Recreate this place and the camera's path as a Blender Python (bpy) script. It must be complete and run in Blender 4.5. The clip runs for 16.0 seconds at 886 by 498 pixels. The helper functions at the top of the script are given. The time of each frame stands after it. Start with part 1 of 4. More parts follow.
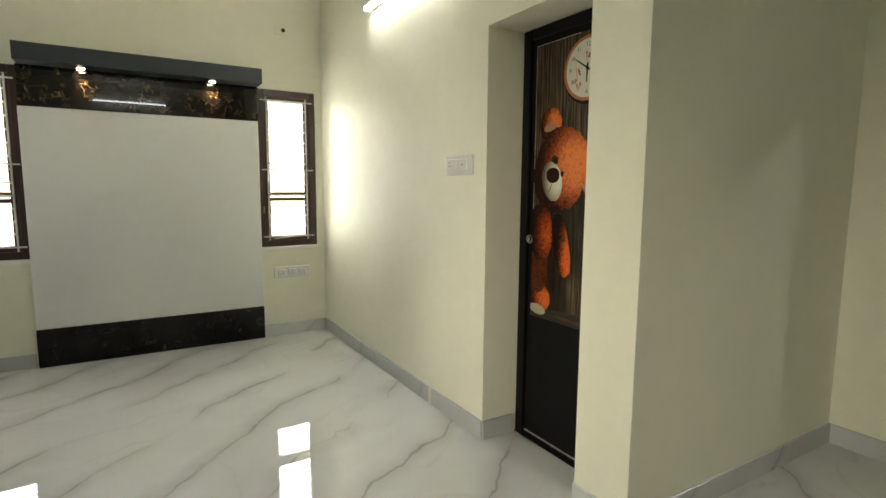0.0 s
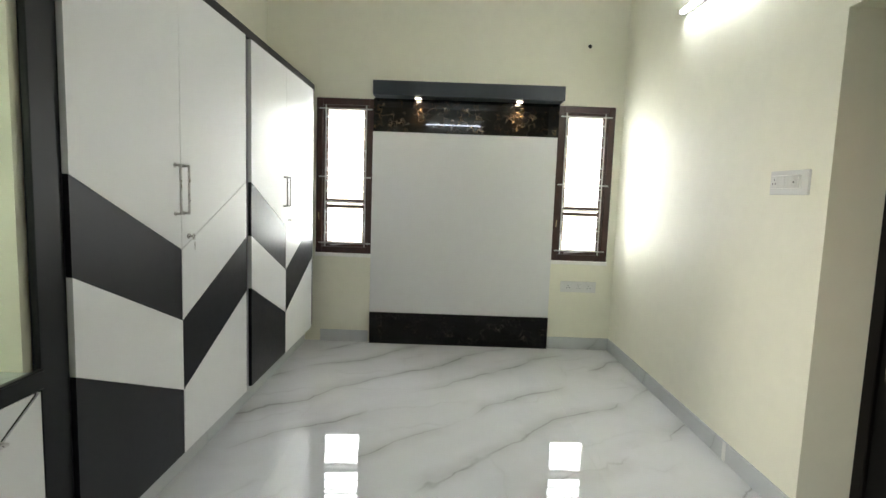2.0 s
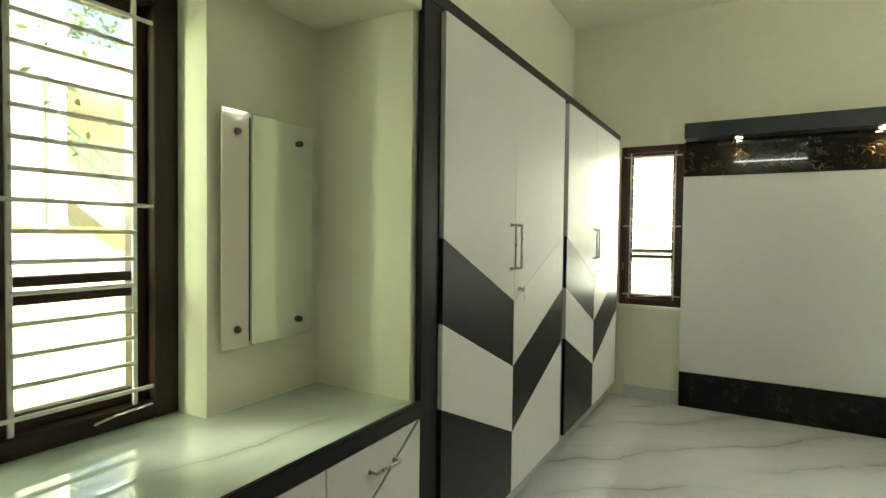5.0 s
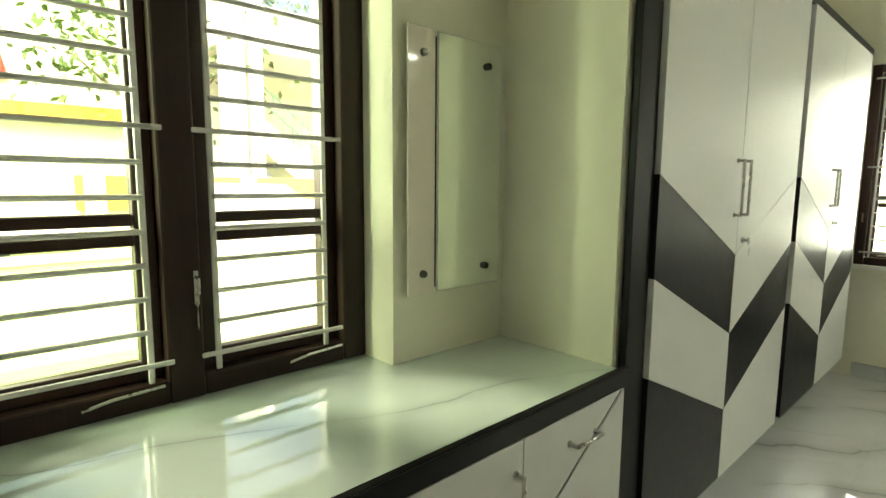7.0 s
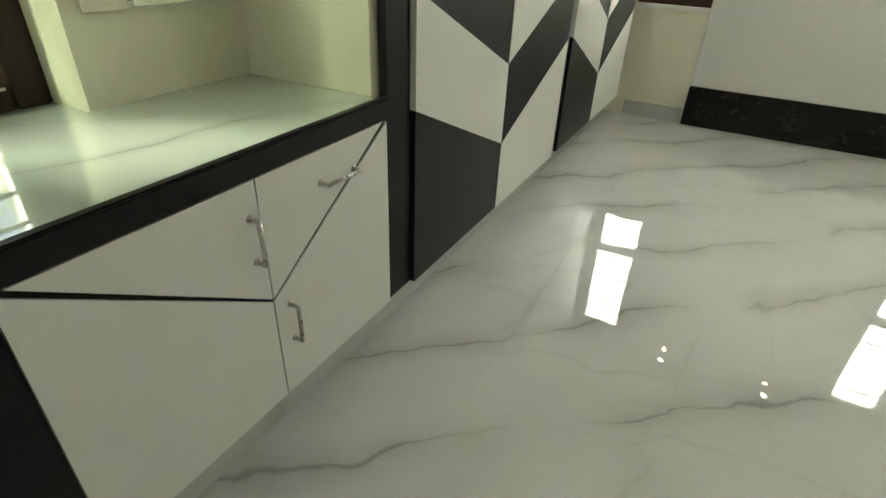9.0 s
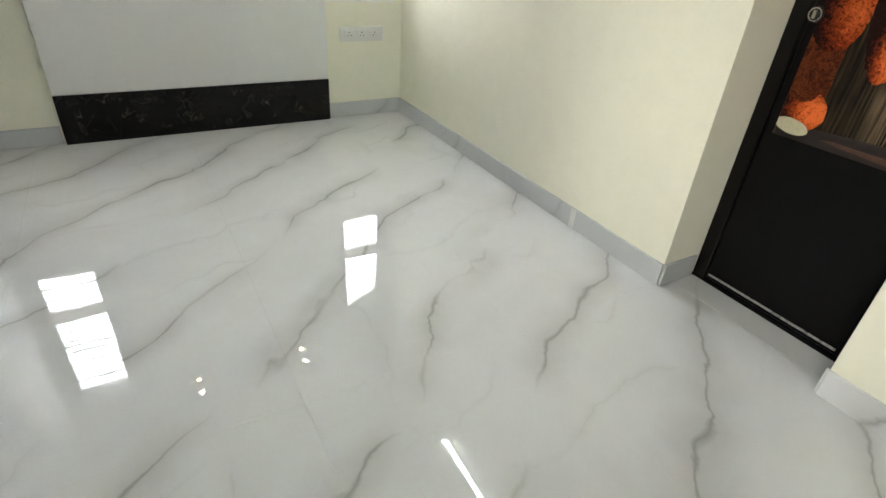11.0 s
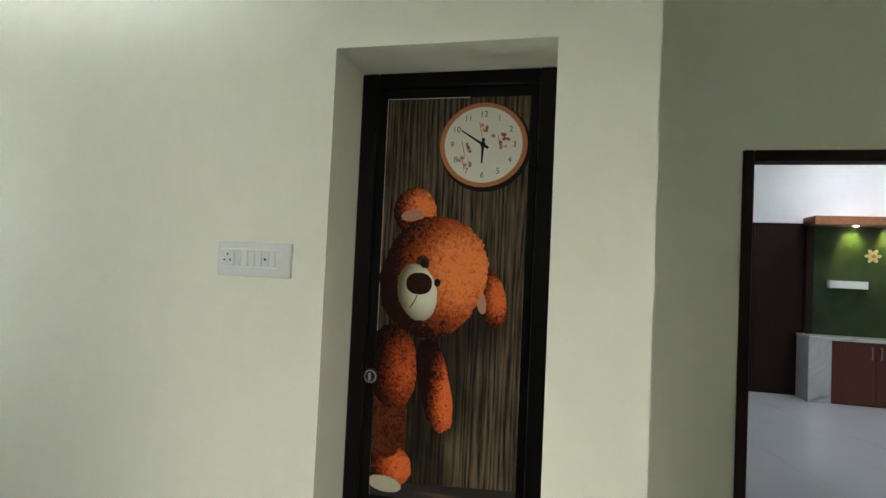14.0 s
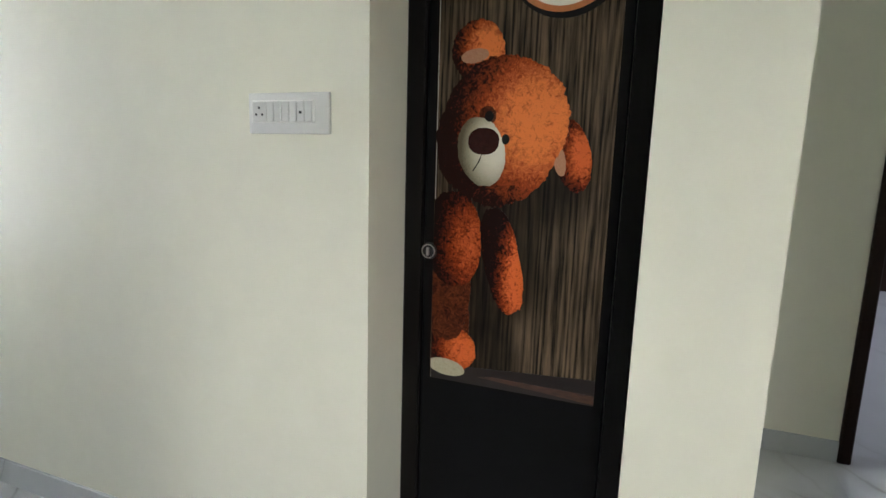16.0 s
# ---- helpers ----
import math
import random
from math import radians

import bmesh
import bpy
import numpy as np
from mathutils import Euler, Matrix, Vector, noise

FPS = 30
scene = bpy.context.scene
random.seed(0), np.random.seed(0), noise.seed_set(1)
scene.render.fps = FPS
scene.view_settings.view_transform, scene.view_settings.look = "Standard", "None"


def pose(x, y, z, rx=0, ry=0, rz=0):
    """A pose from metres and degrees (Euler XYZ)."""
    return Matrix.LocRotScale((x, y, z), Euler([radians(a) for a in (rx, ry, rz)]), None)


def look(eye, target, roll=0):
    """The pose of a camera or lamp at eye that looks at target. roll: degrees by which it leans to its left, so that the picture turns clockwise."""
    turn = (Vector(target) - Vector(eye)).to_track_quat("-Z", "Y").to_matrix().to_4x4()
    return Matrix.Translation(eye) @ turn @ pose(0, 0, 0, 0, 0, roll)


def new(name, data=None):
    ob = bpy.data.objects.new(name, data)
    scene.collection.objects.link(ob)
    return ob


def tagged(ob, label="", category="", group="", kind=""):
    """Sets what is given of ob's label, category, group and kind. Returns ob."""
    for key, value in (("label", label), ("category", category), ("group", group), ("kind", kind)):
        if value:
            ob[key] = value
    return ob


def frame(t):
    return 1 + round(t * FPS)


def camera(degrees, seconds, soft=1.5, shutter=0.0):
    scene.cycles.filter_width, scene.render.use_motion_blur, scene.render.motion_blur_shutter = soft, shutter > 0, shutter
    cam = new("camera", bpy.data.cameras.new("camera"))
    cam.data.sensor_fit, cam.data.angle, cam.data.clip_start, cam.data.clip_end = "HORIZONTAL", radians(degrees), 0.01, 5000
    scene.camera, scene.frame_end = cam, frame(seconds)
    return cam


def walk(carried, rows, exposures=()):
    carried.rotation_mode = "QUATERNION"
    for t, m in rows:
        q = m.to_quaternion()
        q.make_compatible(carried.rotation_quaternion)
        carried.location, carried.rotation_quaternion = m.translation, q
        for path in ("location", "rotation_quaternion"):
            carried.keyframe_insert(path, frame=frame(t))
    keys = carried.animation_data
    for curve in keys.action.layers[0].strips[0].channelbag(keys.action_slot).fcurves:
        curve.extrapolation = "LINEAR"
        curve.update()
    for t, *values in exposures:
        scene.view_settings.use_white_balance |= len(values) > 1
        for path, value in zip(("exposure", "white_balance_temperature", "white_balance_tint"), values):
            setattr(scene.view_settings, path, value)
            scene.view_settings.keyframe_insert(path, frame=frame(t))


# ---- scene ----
cam = camera(80.2, 16.0)
PATH = [
    (0, (0.051, 1.131, 1.345), (1.075, 2.832, 1.107), 0.4),
    (0.5, (-0.049, 1.158, 1.36), (0.641, 3.02, 1.135), 1.0),
    (1, (-0.111, 1.194, 1.375), (0.331, 3.131, 1.146), 1.5),
    (1.5, (-0.025, 1.197, 1.363), (0.145, 3.177, 1.136), 1.9),
    (2, (0.078, 1.195, 1.35), (0.081, 3.183, 1.145), 2.0),
    (2.5, (0.112, 1.213, 1.384), (0.09, 3.21, 1.265), 1.4),
    (3, (0.121, 1.224, 1.437), (0.111, 3.224, 1.426), 1.1),
    (3.5, (0.118, 1.224, 1.423), (0.031, 3.222, 1.425), 0.8),
    (4, (0.067, 1.2, 1.406), (-0.281, 3.17, 1.368), 0.4),
    (4.5, (0.005, 1.166, 1.409), (-0.705, 3.035, 1.357), 0.5),
    (5, (-0.088, 1.132, 1.388), (-1.091, 2.861, 1.331), 0.7),
    (5.2, (-0.136, 1.124, 1.38), (-1.219, 2.804, 1.322), 0.8),
    (7.3, (-0.325, 1.276, 1.32), (-1.82, 2.559, 0.964), 0.1),
    (7.5, (-0.316, 1.291, 1.283), (-1.778, 2.553, 0.76), -0.1),
    (8, (-0.286, 1.326, 1.199), (-1.609, 2.566, 0.354), -0.1),
    (8.2, (-0.274, 1.344, 1.186), (-1.52, 2.606, 0.259), 0.1),
    (10.3, (-0.25, 1.979, 1.211), (-0.088, 3.671, 0.157), 3.3),
    (10.5, (-0.165, 2.06, 1.217), (0.15, 3.735, 0.171), 3.1),
    (11, (-0.16, 2.206, 1.236), (0.741, 3.655, 0.196), 4.5),
    (11.5, (-0.055, 2.34, 1.222), (1.273, 3.415, 0.183), 3.5),
    (12, (-0.045, 2.503, 1.176), (1.542, 3.213, 0.191), 4.4),
    (12.5, (0.08, 2.5, 1.228), (1.788, 3.125, 0.396), 3.7),
    (13, (0.123, 2.543, 1.328), (1.967, 3.091, 0.784), 3.1),
    (13.5, (0.127, 2.581, 1.425), (2.053, 3.069, 1.199), 3.0),
    (14, (0.123, 2.595, 1.464), (2.07, 3.047, 1.527), 2.6),
    (14.5, (0.115, 2.606, 1.483), (2.062, 3.041, 1.636), 2.3),
    (15, (0.116, 2.642, 1.455), (2.067, 3.083, 1.48), 1.9),
    (15.5, (0.19, 2.669, 1.383), (2.115, 3.182, 1.207), 1.4),
    (16, (0.398, 2.64, 1.34), (2.245, 3.335, 1.013), 1.7),
]
walk(cam, [(t, look(eye, target, roll)) for t, eye, target, roll in PATH],
     exposures=[(0.0, 2.95, 7350, 9), (0.5, 2.85, 6600, 11), (2.0, 3.2, 6500, 12), (2.5, 3.2, 6500, 12), (3.0, 2.87, 6400, 12), (4.0, 2.90, 6600, 9), (4.5, 2.85, 7400, 1), (5.0, 2.95, 7800, -3), (7.5, 3.0, 7800, -4), (8.0, 3.22, 7700, -5), (10.5, 3.12, 6700, 13), (11.0, 3.42, 6500, 13), (12.0, 2.9, 6650, 14), (12.5, 3.1, 6450, 14), (13.0, 3.2, 6350, 13), (13.5, 3.0, 6250, 12), (14.5, 2.88, 6250, 7), (15.5, 2.95, 6150, 13), (16.0, 3.08, 6000, 16)])

# daylight and lamp strengths
SKY, SUN, NORTH, WEST, TUBE_GLOW = 0.15, 1.6, 190.0, 66.0, 6.8

# ---- world, sun and lamps ----
world = bpy.data.worlds.new("sky")
scene.world = world
world.use_nodes = True
wn = world.node_tree.nodes
sky = wn.new("ShaderNodeTexSky")
sky.sky_type = "NISHITA"
sky.sun_disc = False
sky.dust_density, sky.air_density = 10.0, 0.40
sky.sun_elevation, sky.sun_rotation = radians(58), radians(120)
wn["Background"].inputs["Strength"].default_value = SKY
world.node_tree.links.new(sky.outputs[0], wn["Background"].inputs["Color"])


def lamp(name, kind, m, power, colour, size=0.1, size_y=None, angle=None, spot=None):
    data = bpy.data.lights.new(name, kind)
    data.energy, data.color = power, colour
    if kind == "AREA":
        data.shape, data.size, data.size_y = "RECTANGLE", size, size_y or size
    if kind in ("SPOT", "POINT"):
        data.shadow_soft_size = size
    if spot:
        data.spot_size, data.spot_blend = radians(spot), 0.6
    if angle:
        data.angle = radians(angle)
    ob = new(name, data)
    ob.matrix_world = m
    return ob


# the sun stands to the south-east, behind the house
lamp("sun", "SUN", look((3.0, -2.0, 5.5), (0, 0, 0)), SUN, (1, 0.95, 0.87), angle=0.6)
# daylight of sky and sunlit ground at the two north windows
lamp("sky_window", "AREA", look((0.25, 6.66, 1.15), (0.25, 0, 1.75)), NORTH, (0.97, 0.985, 1.0), 8.0, 3.1)
# daylight of the open western sky at the west window
lamp("sky_window", "AREA", look((-5.0, 0.32, 2.50), (1.6, 2.65, 0.75)), WEST, (1.0, 0.975, 0.86), 1.1, 1.6)
# daylight of the southern sky that slants through the west window into the recess
lamp("sky_window", "AREA", look((-2.15, 0.35, 1.95), (-1.1, 2.5, 1.55)), 17.0, (0.84, 1.0, 0.72), 0.8, 1.3)
# the pelmet's two small spots
for wx in (-0.17, 0.69):
    lamp("pelmet_spot", "SPOT", look((wx, 5.75, 2.137), (wx, 5.826, 2.045)), 3.6, (1, 0.66, 0.32), 0.015, spot=50)
# small spots over the hall unit's turf
for hy in (-0.93, -1.33, -1.75):
    lamp("unit_spot", "SPOT", look((7.66, hy, 2.17), (7.76, hy, 2.0)), 3.5, (1.0, 0.90, 0.25), 0.02, spot=80)
# hall downlights
DOWNLIGHTS = ((7.0, -0.9), (5.0, -0.9))
for hx, hy in DOWNLIGHTS:
    lamp("hall_downlight", "AREA", look((hx, hy, 3.19), (hx, hy, 0)), 2.6, (0.92, 0.96, 1.0), 0.08)


# ---- materials ----
def material(name, colour, rough=0.5, metal=0.0, vary=0.06, scale=6.0, bump=0.0, bump_scale=60.0, coat=0.0, second=None, spec=0.5, stretch=None, per_object=0.0):
    """A painted, stained or metal surface: two scales of variation, and fine relief."""
    mat = bpy.data.materials.new(name)
    mat.use_nodes = True
    nt = mat.node_tree
    n, link = nt.nodes, nt.links.new
    b = n["Principled BSDF"]
    b.inputs["Roughness"].default_value = rough
    b.inputs["Metallic"].default_value = metal
    b.inputs["Coat Weight"].default_value = coat
    b.inputs["Coat Roughness"].default_value = 0.06
    b.inputs["Specular IOR Level"].default_value = spec
    tc = n.new("ShaderNodeTexCoord")
    mp = n.new("ShaderNodeMapping")
    link(tc.outputs["Object"], mp.inputs[0])
    if stretch:
        mp.inputs["Scale"].default_value = stretch
    big = n.new("ShaderNodeTexNoise")
    big.inputs["Scale"].default_value = scale * 0.22
    big.inputs["Detail"].default_value = 3
    small = n.new("ShaderNodeTexNoise")
    small.inputs["Scale"].default_value = scale * 4
    small.inputs["Detail"].default_value = 6
    link(mp.outputs[0], big.inputs["Vector"])
    link(mp.outputs[0], small.inputs["Vector"])
    add = n.new("ShaderNodeMath")
    add.operation = "ADD"
    link(big.outputs["Fac"], add.inputs[0])
    link(small.outputs["Fac"], add.inputs[1])
    ramp = n.new("ShaderNodeMapRange")
    ramp.inputs["From Min"].default_value, ramp.inputs["From Max"].default_value = 0.65, 1.35
    link(add.outputs[0], ramp.inputs["Value"])
    mix = n.new("ShaderNodeMix")
    mix.data_type = "RGBA"
    other = second or tuple(c * (1 - vary) for c in colour)
    lighter = colour if second else tuple(min(1, c * (1 + vary * 0.5)) for c in colour)
    mix.inputs["A"].default_value = (*other, 1)
    mix.inputs["B"].default_value = (*lighter, 1)
    link(ramp.outputs[0], mix.inputs["Factor"])
    out = mix.outputs["Result"]
    if per_object:
        info = n.new("ShaderNodeObjectInfo")
        hsv = n.new("ShaderNodeHueSaturation")
        rng = n.new("ShaderNodeMapRange")
        rng.inputs["To Min"].default_value, rng.inputs["To Max"].default_value = 1 - per_object, 1 + per_object
        link(info.outputs["Random"], rng.inputs["Value"])
        link(rng.outputs[0], hsv.inputs["Value"])
        link(out, hsv.inputs["Color"])
        out = hsv.outputs[0]
    link(out, b.inputs["Base Color"])
    rr = n.new("ShaderNodeMapRange")
    rr.inputs["To Min"].default_value, rr.inputs["To Max"].default_value = max(0, rough * 0.85), min(1, rough * 1.15)
    link(small.outputs["Fac"], rr.inputs["Value"])
    link(rr.outputs[0], b.inputs["Roughness"])
    if bump:
        bt = n.new("ShaderNodeTexNoise")
        bt.inputs["Scale"].default_value = bump_scale
        bt.inputs["Detail"].default_value = 5
        link(mp.outputs[0], bt.inputs["Vector"])
        bn = n.new("ShaderNodeBump")
        bn.inputs["Strength"].default_value = bump
        bn.inputs["Distance"].default_value = 0.004
        link(bt.outputs["Fac"], bn.inputs["Height"])
        link(bn.outputs[0], b.inputs["Normal"])
    return mat


def veined(name, base, cloud, vein, direction, spacing, width, rough, warp=0.5, seed=0.0, breaks=0.45, fine=0.5):
    """Polished stone: long wandering veins about one direction, fainter hair veins, soft clouds."""
    mat = bpy.data.materials.new(name)
    mat.use_nodes = True
    nt = mat.node_tree
    n, link = nt.nodes, nt.links.new
    b = n["Principled BSDF"]
    b.inputs["Roughness"].default_value = rough
    geo = n.new("ShaderNodeNewGeometry")

    def noise_tex(scale, detail, vec, dist=0.0, rough_=0.5):
        t = n.new("ShaderNodeTexNoise")
        t.inputs["Scale"].default_value, t.inputs["Detail"].default_value = scale, detail
        t.inputs["Distortion"].default_value = dist
        t.inputs["Roughness"].default_value = rough_
        link(vec, t.inputs["Vector"])
        return t

    def math_node(op, a, bb=None, clamp=False):
        m = n.new("ShaderNodeMath")
        m.operation, m.use_clamp = op, clamp
        for i, v in enumerate((a, bb)):
            if v is None:
                continue
            if isinstance(v, (int, float)):
                m.inputs[i].default_value = v
            else:
                link(v, m.inputs[i])
        return m.outputs[0]

    mp = n.new("ShaderNodeMapping")
    mp.inputs["Location"].default_value = (seed, seed * 0.7, seed * 0.3)
    link(geo.outputs["Position"], mp.inputs[0])
    pos = mp.outputs[0]

    def vein_set(ang, gap, wid, warp_amt, warp_scale, strength, cut, seed_shift):
        shift = n.new("ShaderNodeMapping")
        shift.inputs["Location"].default_value = (seed_shift, seed_shift * 1.7, 0)
        link(pos, shift.inputs[0])
        v = shift.outputs[0]
        dot = n.new("ShaderNodeVectorMath")
        dot.operation = "DOT_PRODUCT"
        a = radians(ang)
        dot.inputs[1].default_value = (-math.sin(a), math.cos(a), 0.55)
        link(v, dot.inputs[0])
        w1 = noise_tex(warp_scale, 3, v)
        w2 = noise_tex(warp_scale * 5, 4, v, 0.6)
        d = math_node("ADD", dot.outputs["Value"], math_node("MULTIPLY", math_node("SUBTRACT", w1.outputs["Fac"], 0.5), warp_amt))
        d = math_node("ADD", d, math_node("MULTIPLY", math_node("SUBTRACT", w2.outputs["Fac"], 0.5), warp_amt * 0.16))
        saw = math_node("PINGPONG", d, gap / 2)
        thick = noise_tex(3.1, 2, v)
        wv = math_node("MULTIPLY", math_node("POWER", thick.outputs["Fac"], 2.2), wid * 4.2)
        core = math_node("SUBTRACT", 1.0, math_node("DIVIDE", saw, wv), True)
        core = math_node("POWER", core, 1.35)
        gate = noise_tex(1.25, 2, v)
        g = n.new("ShaderNodeMapRange")
        g.inputs["From Min"].default_value, g.inputs["From Max"].default_value = cut, cut + 0.12
        link(gate.outputs["Fac"], g.inputs["Value"])
        halo = math_node("SUBTRACT", 1.0, math_node("DIVIDE", saw, wid * 5.5), True)
        halo = math_node("MULTIPLY", math_node("POWER", halo, 1.7), 0.46)
        s = math_node("MULTIPLY", math_node("MAXIMUM", core, halo), g.outputs[0])
        return math_node("MULTIPLY", s, strength)

    main = vein_set(direction, spacing, width, warp, 0.9, 0.85, breaks, 0.0)
    hair = vein_set(direction - 22, spacing * 0.8, width * 0.35, warp * 1.3, 1.4, 0.45 * fine, breaks + 0.04, 3.3)
    side = vein_set(direction + 48, spacing * 1.3, width * 0.6, warp * 1.1, 1.1, 0.4 * fine, breaks + 0.10, 7.9)
    total = math_node("MAXIMUM", math_node("MAXIMUM", main, hair), side)
    cl = noise_tex(1.6, 5, pos, 0.8)
    cm = n.new("ShaderNodeMix")
    cm.data_type = "RGBA"
    cm.inputs["A"].default_value, cm.inputs["B"].default_value = (*base, 1), (*cloud, 1)
    cr = n.new("ShaderNodeMapRange")
    cr.inputs["From Min"].default_value, cr.inputs["From Max"].default_value = 0.42, 0.75
    link(cl.outputs["Fac"], cr.inputs["Value"])
    link(cr.outputs[0], cm.inputs["Factor"])
    vm = n.new("ShaderNodeMix")
    vm.data_type = "RGBA"
    link(total, vm.inputs["Factor"])
    link(cm.outputs["Result"], vm.inputs["A"])
    vm.inputs["B"].default_value = (*vein, 1)
    link(vm.outputs["Result"], b.inputs["Base Color"])
    # slight unevenness of the polish
    wob = noise_tex(2.3, 2, pos)
    bn = n.new("ShaderNodeBump")
    bn.inputs["Strength"].default_value, bn.inputs["Distance"].default_value = 0.05, 0.02
    link(wob.outputs["Fac"], bn.inputs["Height"])
    link(bn.outputs[0], b.inputs["Normal"])
    return mat


def gold_marble(name, vein, low, spec=0.5):
    """Polished black marble with clusters of crackled gold veins."""
    mat = bpy.data.materials.new(name)
    mat.use_nodes = True
    nt = mat.node_tree
    n, link = nt.nodes, nt.links.new
    b = n["Principled BSDF"]
    b.inputs["Roughness"].default_value = 0.015
    b.inputs["Specular IOR Level"].default_value = spec
    geo = n.new("ShaderNodeNewGeometry")
    warp = n.new("ShaderNodeTexNoise")
    warp.inputs["Scale"].default_value, warp.inputs["Detail"].default_value = 9, 4
    link(geo.outputs["Position"], warp.inputs["Vector"])
    mad = n.new("ShaderNodeVectorMath")
    mad.operation = "MULTIPLY_ADD"
    mad.inputs[1].default_value = (0.16, 0.16, 0.16)
    link(warp.outputs["Color"], mad.inputs[0])
    link(geo.outputs["Position"], mad.inputs[2])
    total = None
    for scale, width in ((11, 0.035), (24, 0.06)):
        v = n.new("ShaderNodeTexVoronoi")
        v.feature = "DISTANCE_TO_EDGE"
        v.inputs["Scale"].default_value = scale
        link(mad.outputs[0], v.inputs["Vector"])
        r = n.new("ShaderNodeMapRange")
        r.inputs["From Min"].default_value, r.inputs["From Max"].default_value = width, 0.0
        link(v.outputs["Distance"], r.inputs["Value"])
        g = n.new("ShaderNodeTexNoise")
        g.inputs["Scale"].default_value, g.inputs["Detail"].default_value = scale * 0.62, 3
        link(geo.outputs["Position"], g.inputs["Vector"])
        gr = n.new("ShaderNodeMapRange")
        gr.inputs["From Min"].default_value, gr.inputs["From Max"].default_value = low, low + 0.14
        link(g.outputs["Fac"], gr.inputs["Value"])
        m = n.new("ShaderNodeMath")
        m.operation = "MULTIPLY"
        link(r.outputs[0], m.inputs[0])
        link(gr.outputs[0], m.inputs[1])
        if total is None:
            total = m.outputs[0]
        else:
            mx = n.new("ShaderNodeMath")
            mx.operation = "MAXIMUM"
            link(total, mx.inputs[0])
            link(m.outputs[0], mx.inputs[1])
            total = mx.outputs[0]
    mix = n.new("ShaderNodeMix")
    mix.data_type = "RGBA"
    mix.inputs["A"].default_value, mix.inputs["B"].default_value = (0.004, 0.0036, 0.0034, 1), (*vein, 1)
    link(total, mix.inputs["Factor"])
    link(mix.outputs["Result"], b.inputs["Base Color"])
    return mat


def glowing(name, colour, strength):
    mat = bpy.data.materials.new(name)
    mat.use_nodes = True
    b = mat.node_tree.nodes["Principled BSDF"]
    b.inputs["Base Color"].default_value = (*colour, 1)
    b.inputs["Emission Color"].default_value = (*colour, 1)
    b.inputs["Emission Strength"].default_value = strength
    return mat


def glass_material(name, tint):
    mat = bpy.data.materials.new(name)
    mat.use_nodes = True
    nt = mat.node_tree
    n, link = nt.nodes, nt.links.new
    n.remove(n["Principled BSDF"])
    tr, gl, fr, mx = n.new("ShaderNodeBsdfTransparent"), n.new("ShaderNodeBsdfGlossy"), n.new("ShaderNodeFresnel"), n.new("ShaderNodeMixShader")
    tr.inputs[0].default_value = (*tint, 1)
    gl.inputs["Roughness"].default_value = 0.02
    link(fr.outputs[0], mx.inputs[0])
    link(tr.outputs[0], mx.inputs[1])
    link(gl.outputs[0], mx.inputs[2])
    link(mx.outputs[0], n["Material Output"].inputs[0])
    return mat


WALL = material("cream_wall_paint", (0.83, 0.816, 0.685), 0.5, vary=0.035, scale=2.5, bump=0.12, bump_scale=45, spec=0.22)
CEIL = material("ceiling_paint", (0.88, 0.87, 0.77), 0.6, vary=0.03, scale=2.0, bump=0.08, bump_scale=40)
FLOOR = veined("polished_floor_marble", (0.66, 0.67, 0.68), (0.60, 0.615, 0.625), (0.27, 0.265, 0.25), 41, 0.44, 0.0230, 0.012, warp=0.6, breaks=0.40, fine=0.55)
SKIRT = veined("skirting_marble", (0.55, 0.57, 0.575), (0.50, 0.52, 0.53), (0.30, 0.30, 0.29), 55, 0.6, 0.012, 0.12, seed=4.0)
COUNTER = veined("counter_marble", (0.59, 0.67, 0.63), (0.52, 0.60, 0.565), (0.26, 0.28, 0.265), 70, 0.50, 0.009, 0.006, seed=9.0)
for stone, sheen in ((COUNTER, 1.0), (FLOOR, 0.72)):
    stone.node_tree.nodes["Principled BSDF"].inputs["Specular IOR Level"].default_value = sheen
COUNTER.node_tree.nodes["Principled BSDF"].inputs["Coat Weight"].default_value = 1.0
COUNTER.node_tree.nodes["Principled BSDF"].inputs["Coat Roughness"].default_value = 0.01
BLACK_MARBLE = gold_marble("black_gold_marble", (0.19, 0.135, 0.07), 0.52)
BLACK_MARBLE_DULL = gold_marble("black_grey_marble", (0.085, 0.077, 0.066), 0.55, 0.25)
WHITE_MARBLE = veined("grey_veined_marble", (0.62, 0.62, 0.62), (0.52, 0.52, 0.53), (0.25, 0.25, 0.26), 65, 0.13, 0.022, 0.15, seed=5.0)
WHITE_LAM = material("white_laminate", (0.72, 0.725, 0.72), 0.42, vary=0.02, scale=3, spec=0.22)
BLACK_LAM = material("charcoal_laminate", (0.0068, 0.0070, 0.0088), 0.38, vary=0.18, scale=8, spec=0.22)
GREY_LAM = material("slate_grey_laminate", (0.032, 0.040, 0.048), 0.4, vary=0.12, scale=6)
EDGE = material("lilac_white_edge_band", (0.55, 0.54, 0.60), 0.35, vary=0.04)
WOOD = material("dark_brown_window_wood", (0.046, 0.014, 0.010), 0.34, vary=0.45, scale=5, bump=0.15, bump_scale=60, coat=0.3, stretch=(5, 5, 0.5))
WOOD_DARK = material("near_black_brown_window_wood", (0.021, 0.0088, 0.0062), 0.44, vary=0.45, scale=5, bump=0.15, bump_scale=60, coat=0.04, spec=0.3, stretch=(5, 5, 0.5))
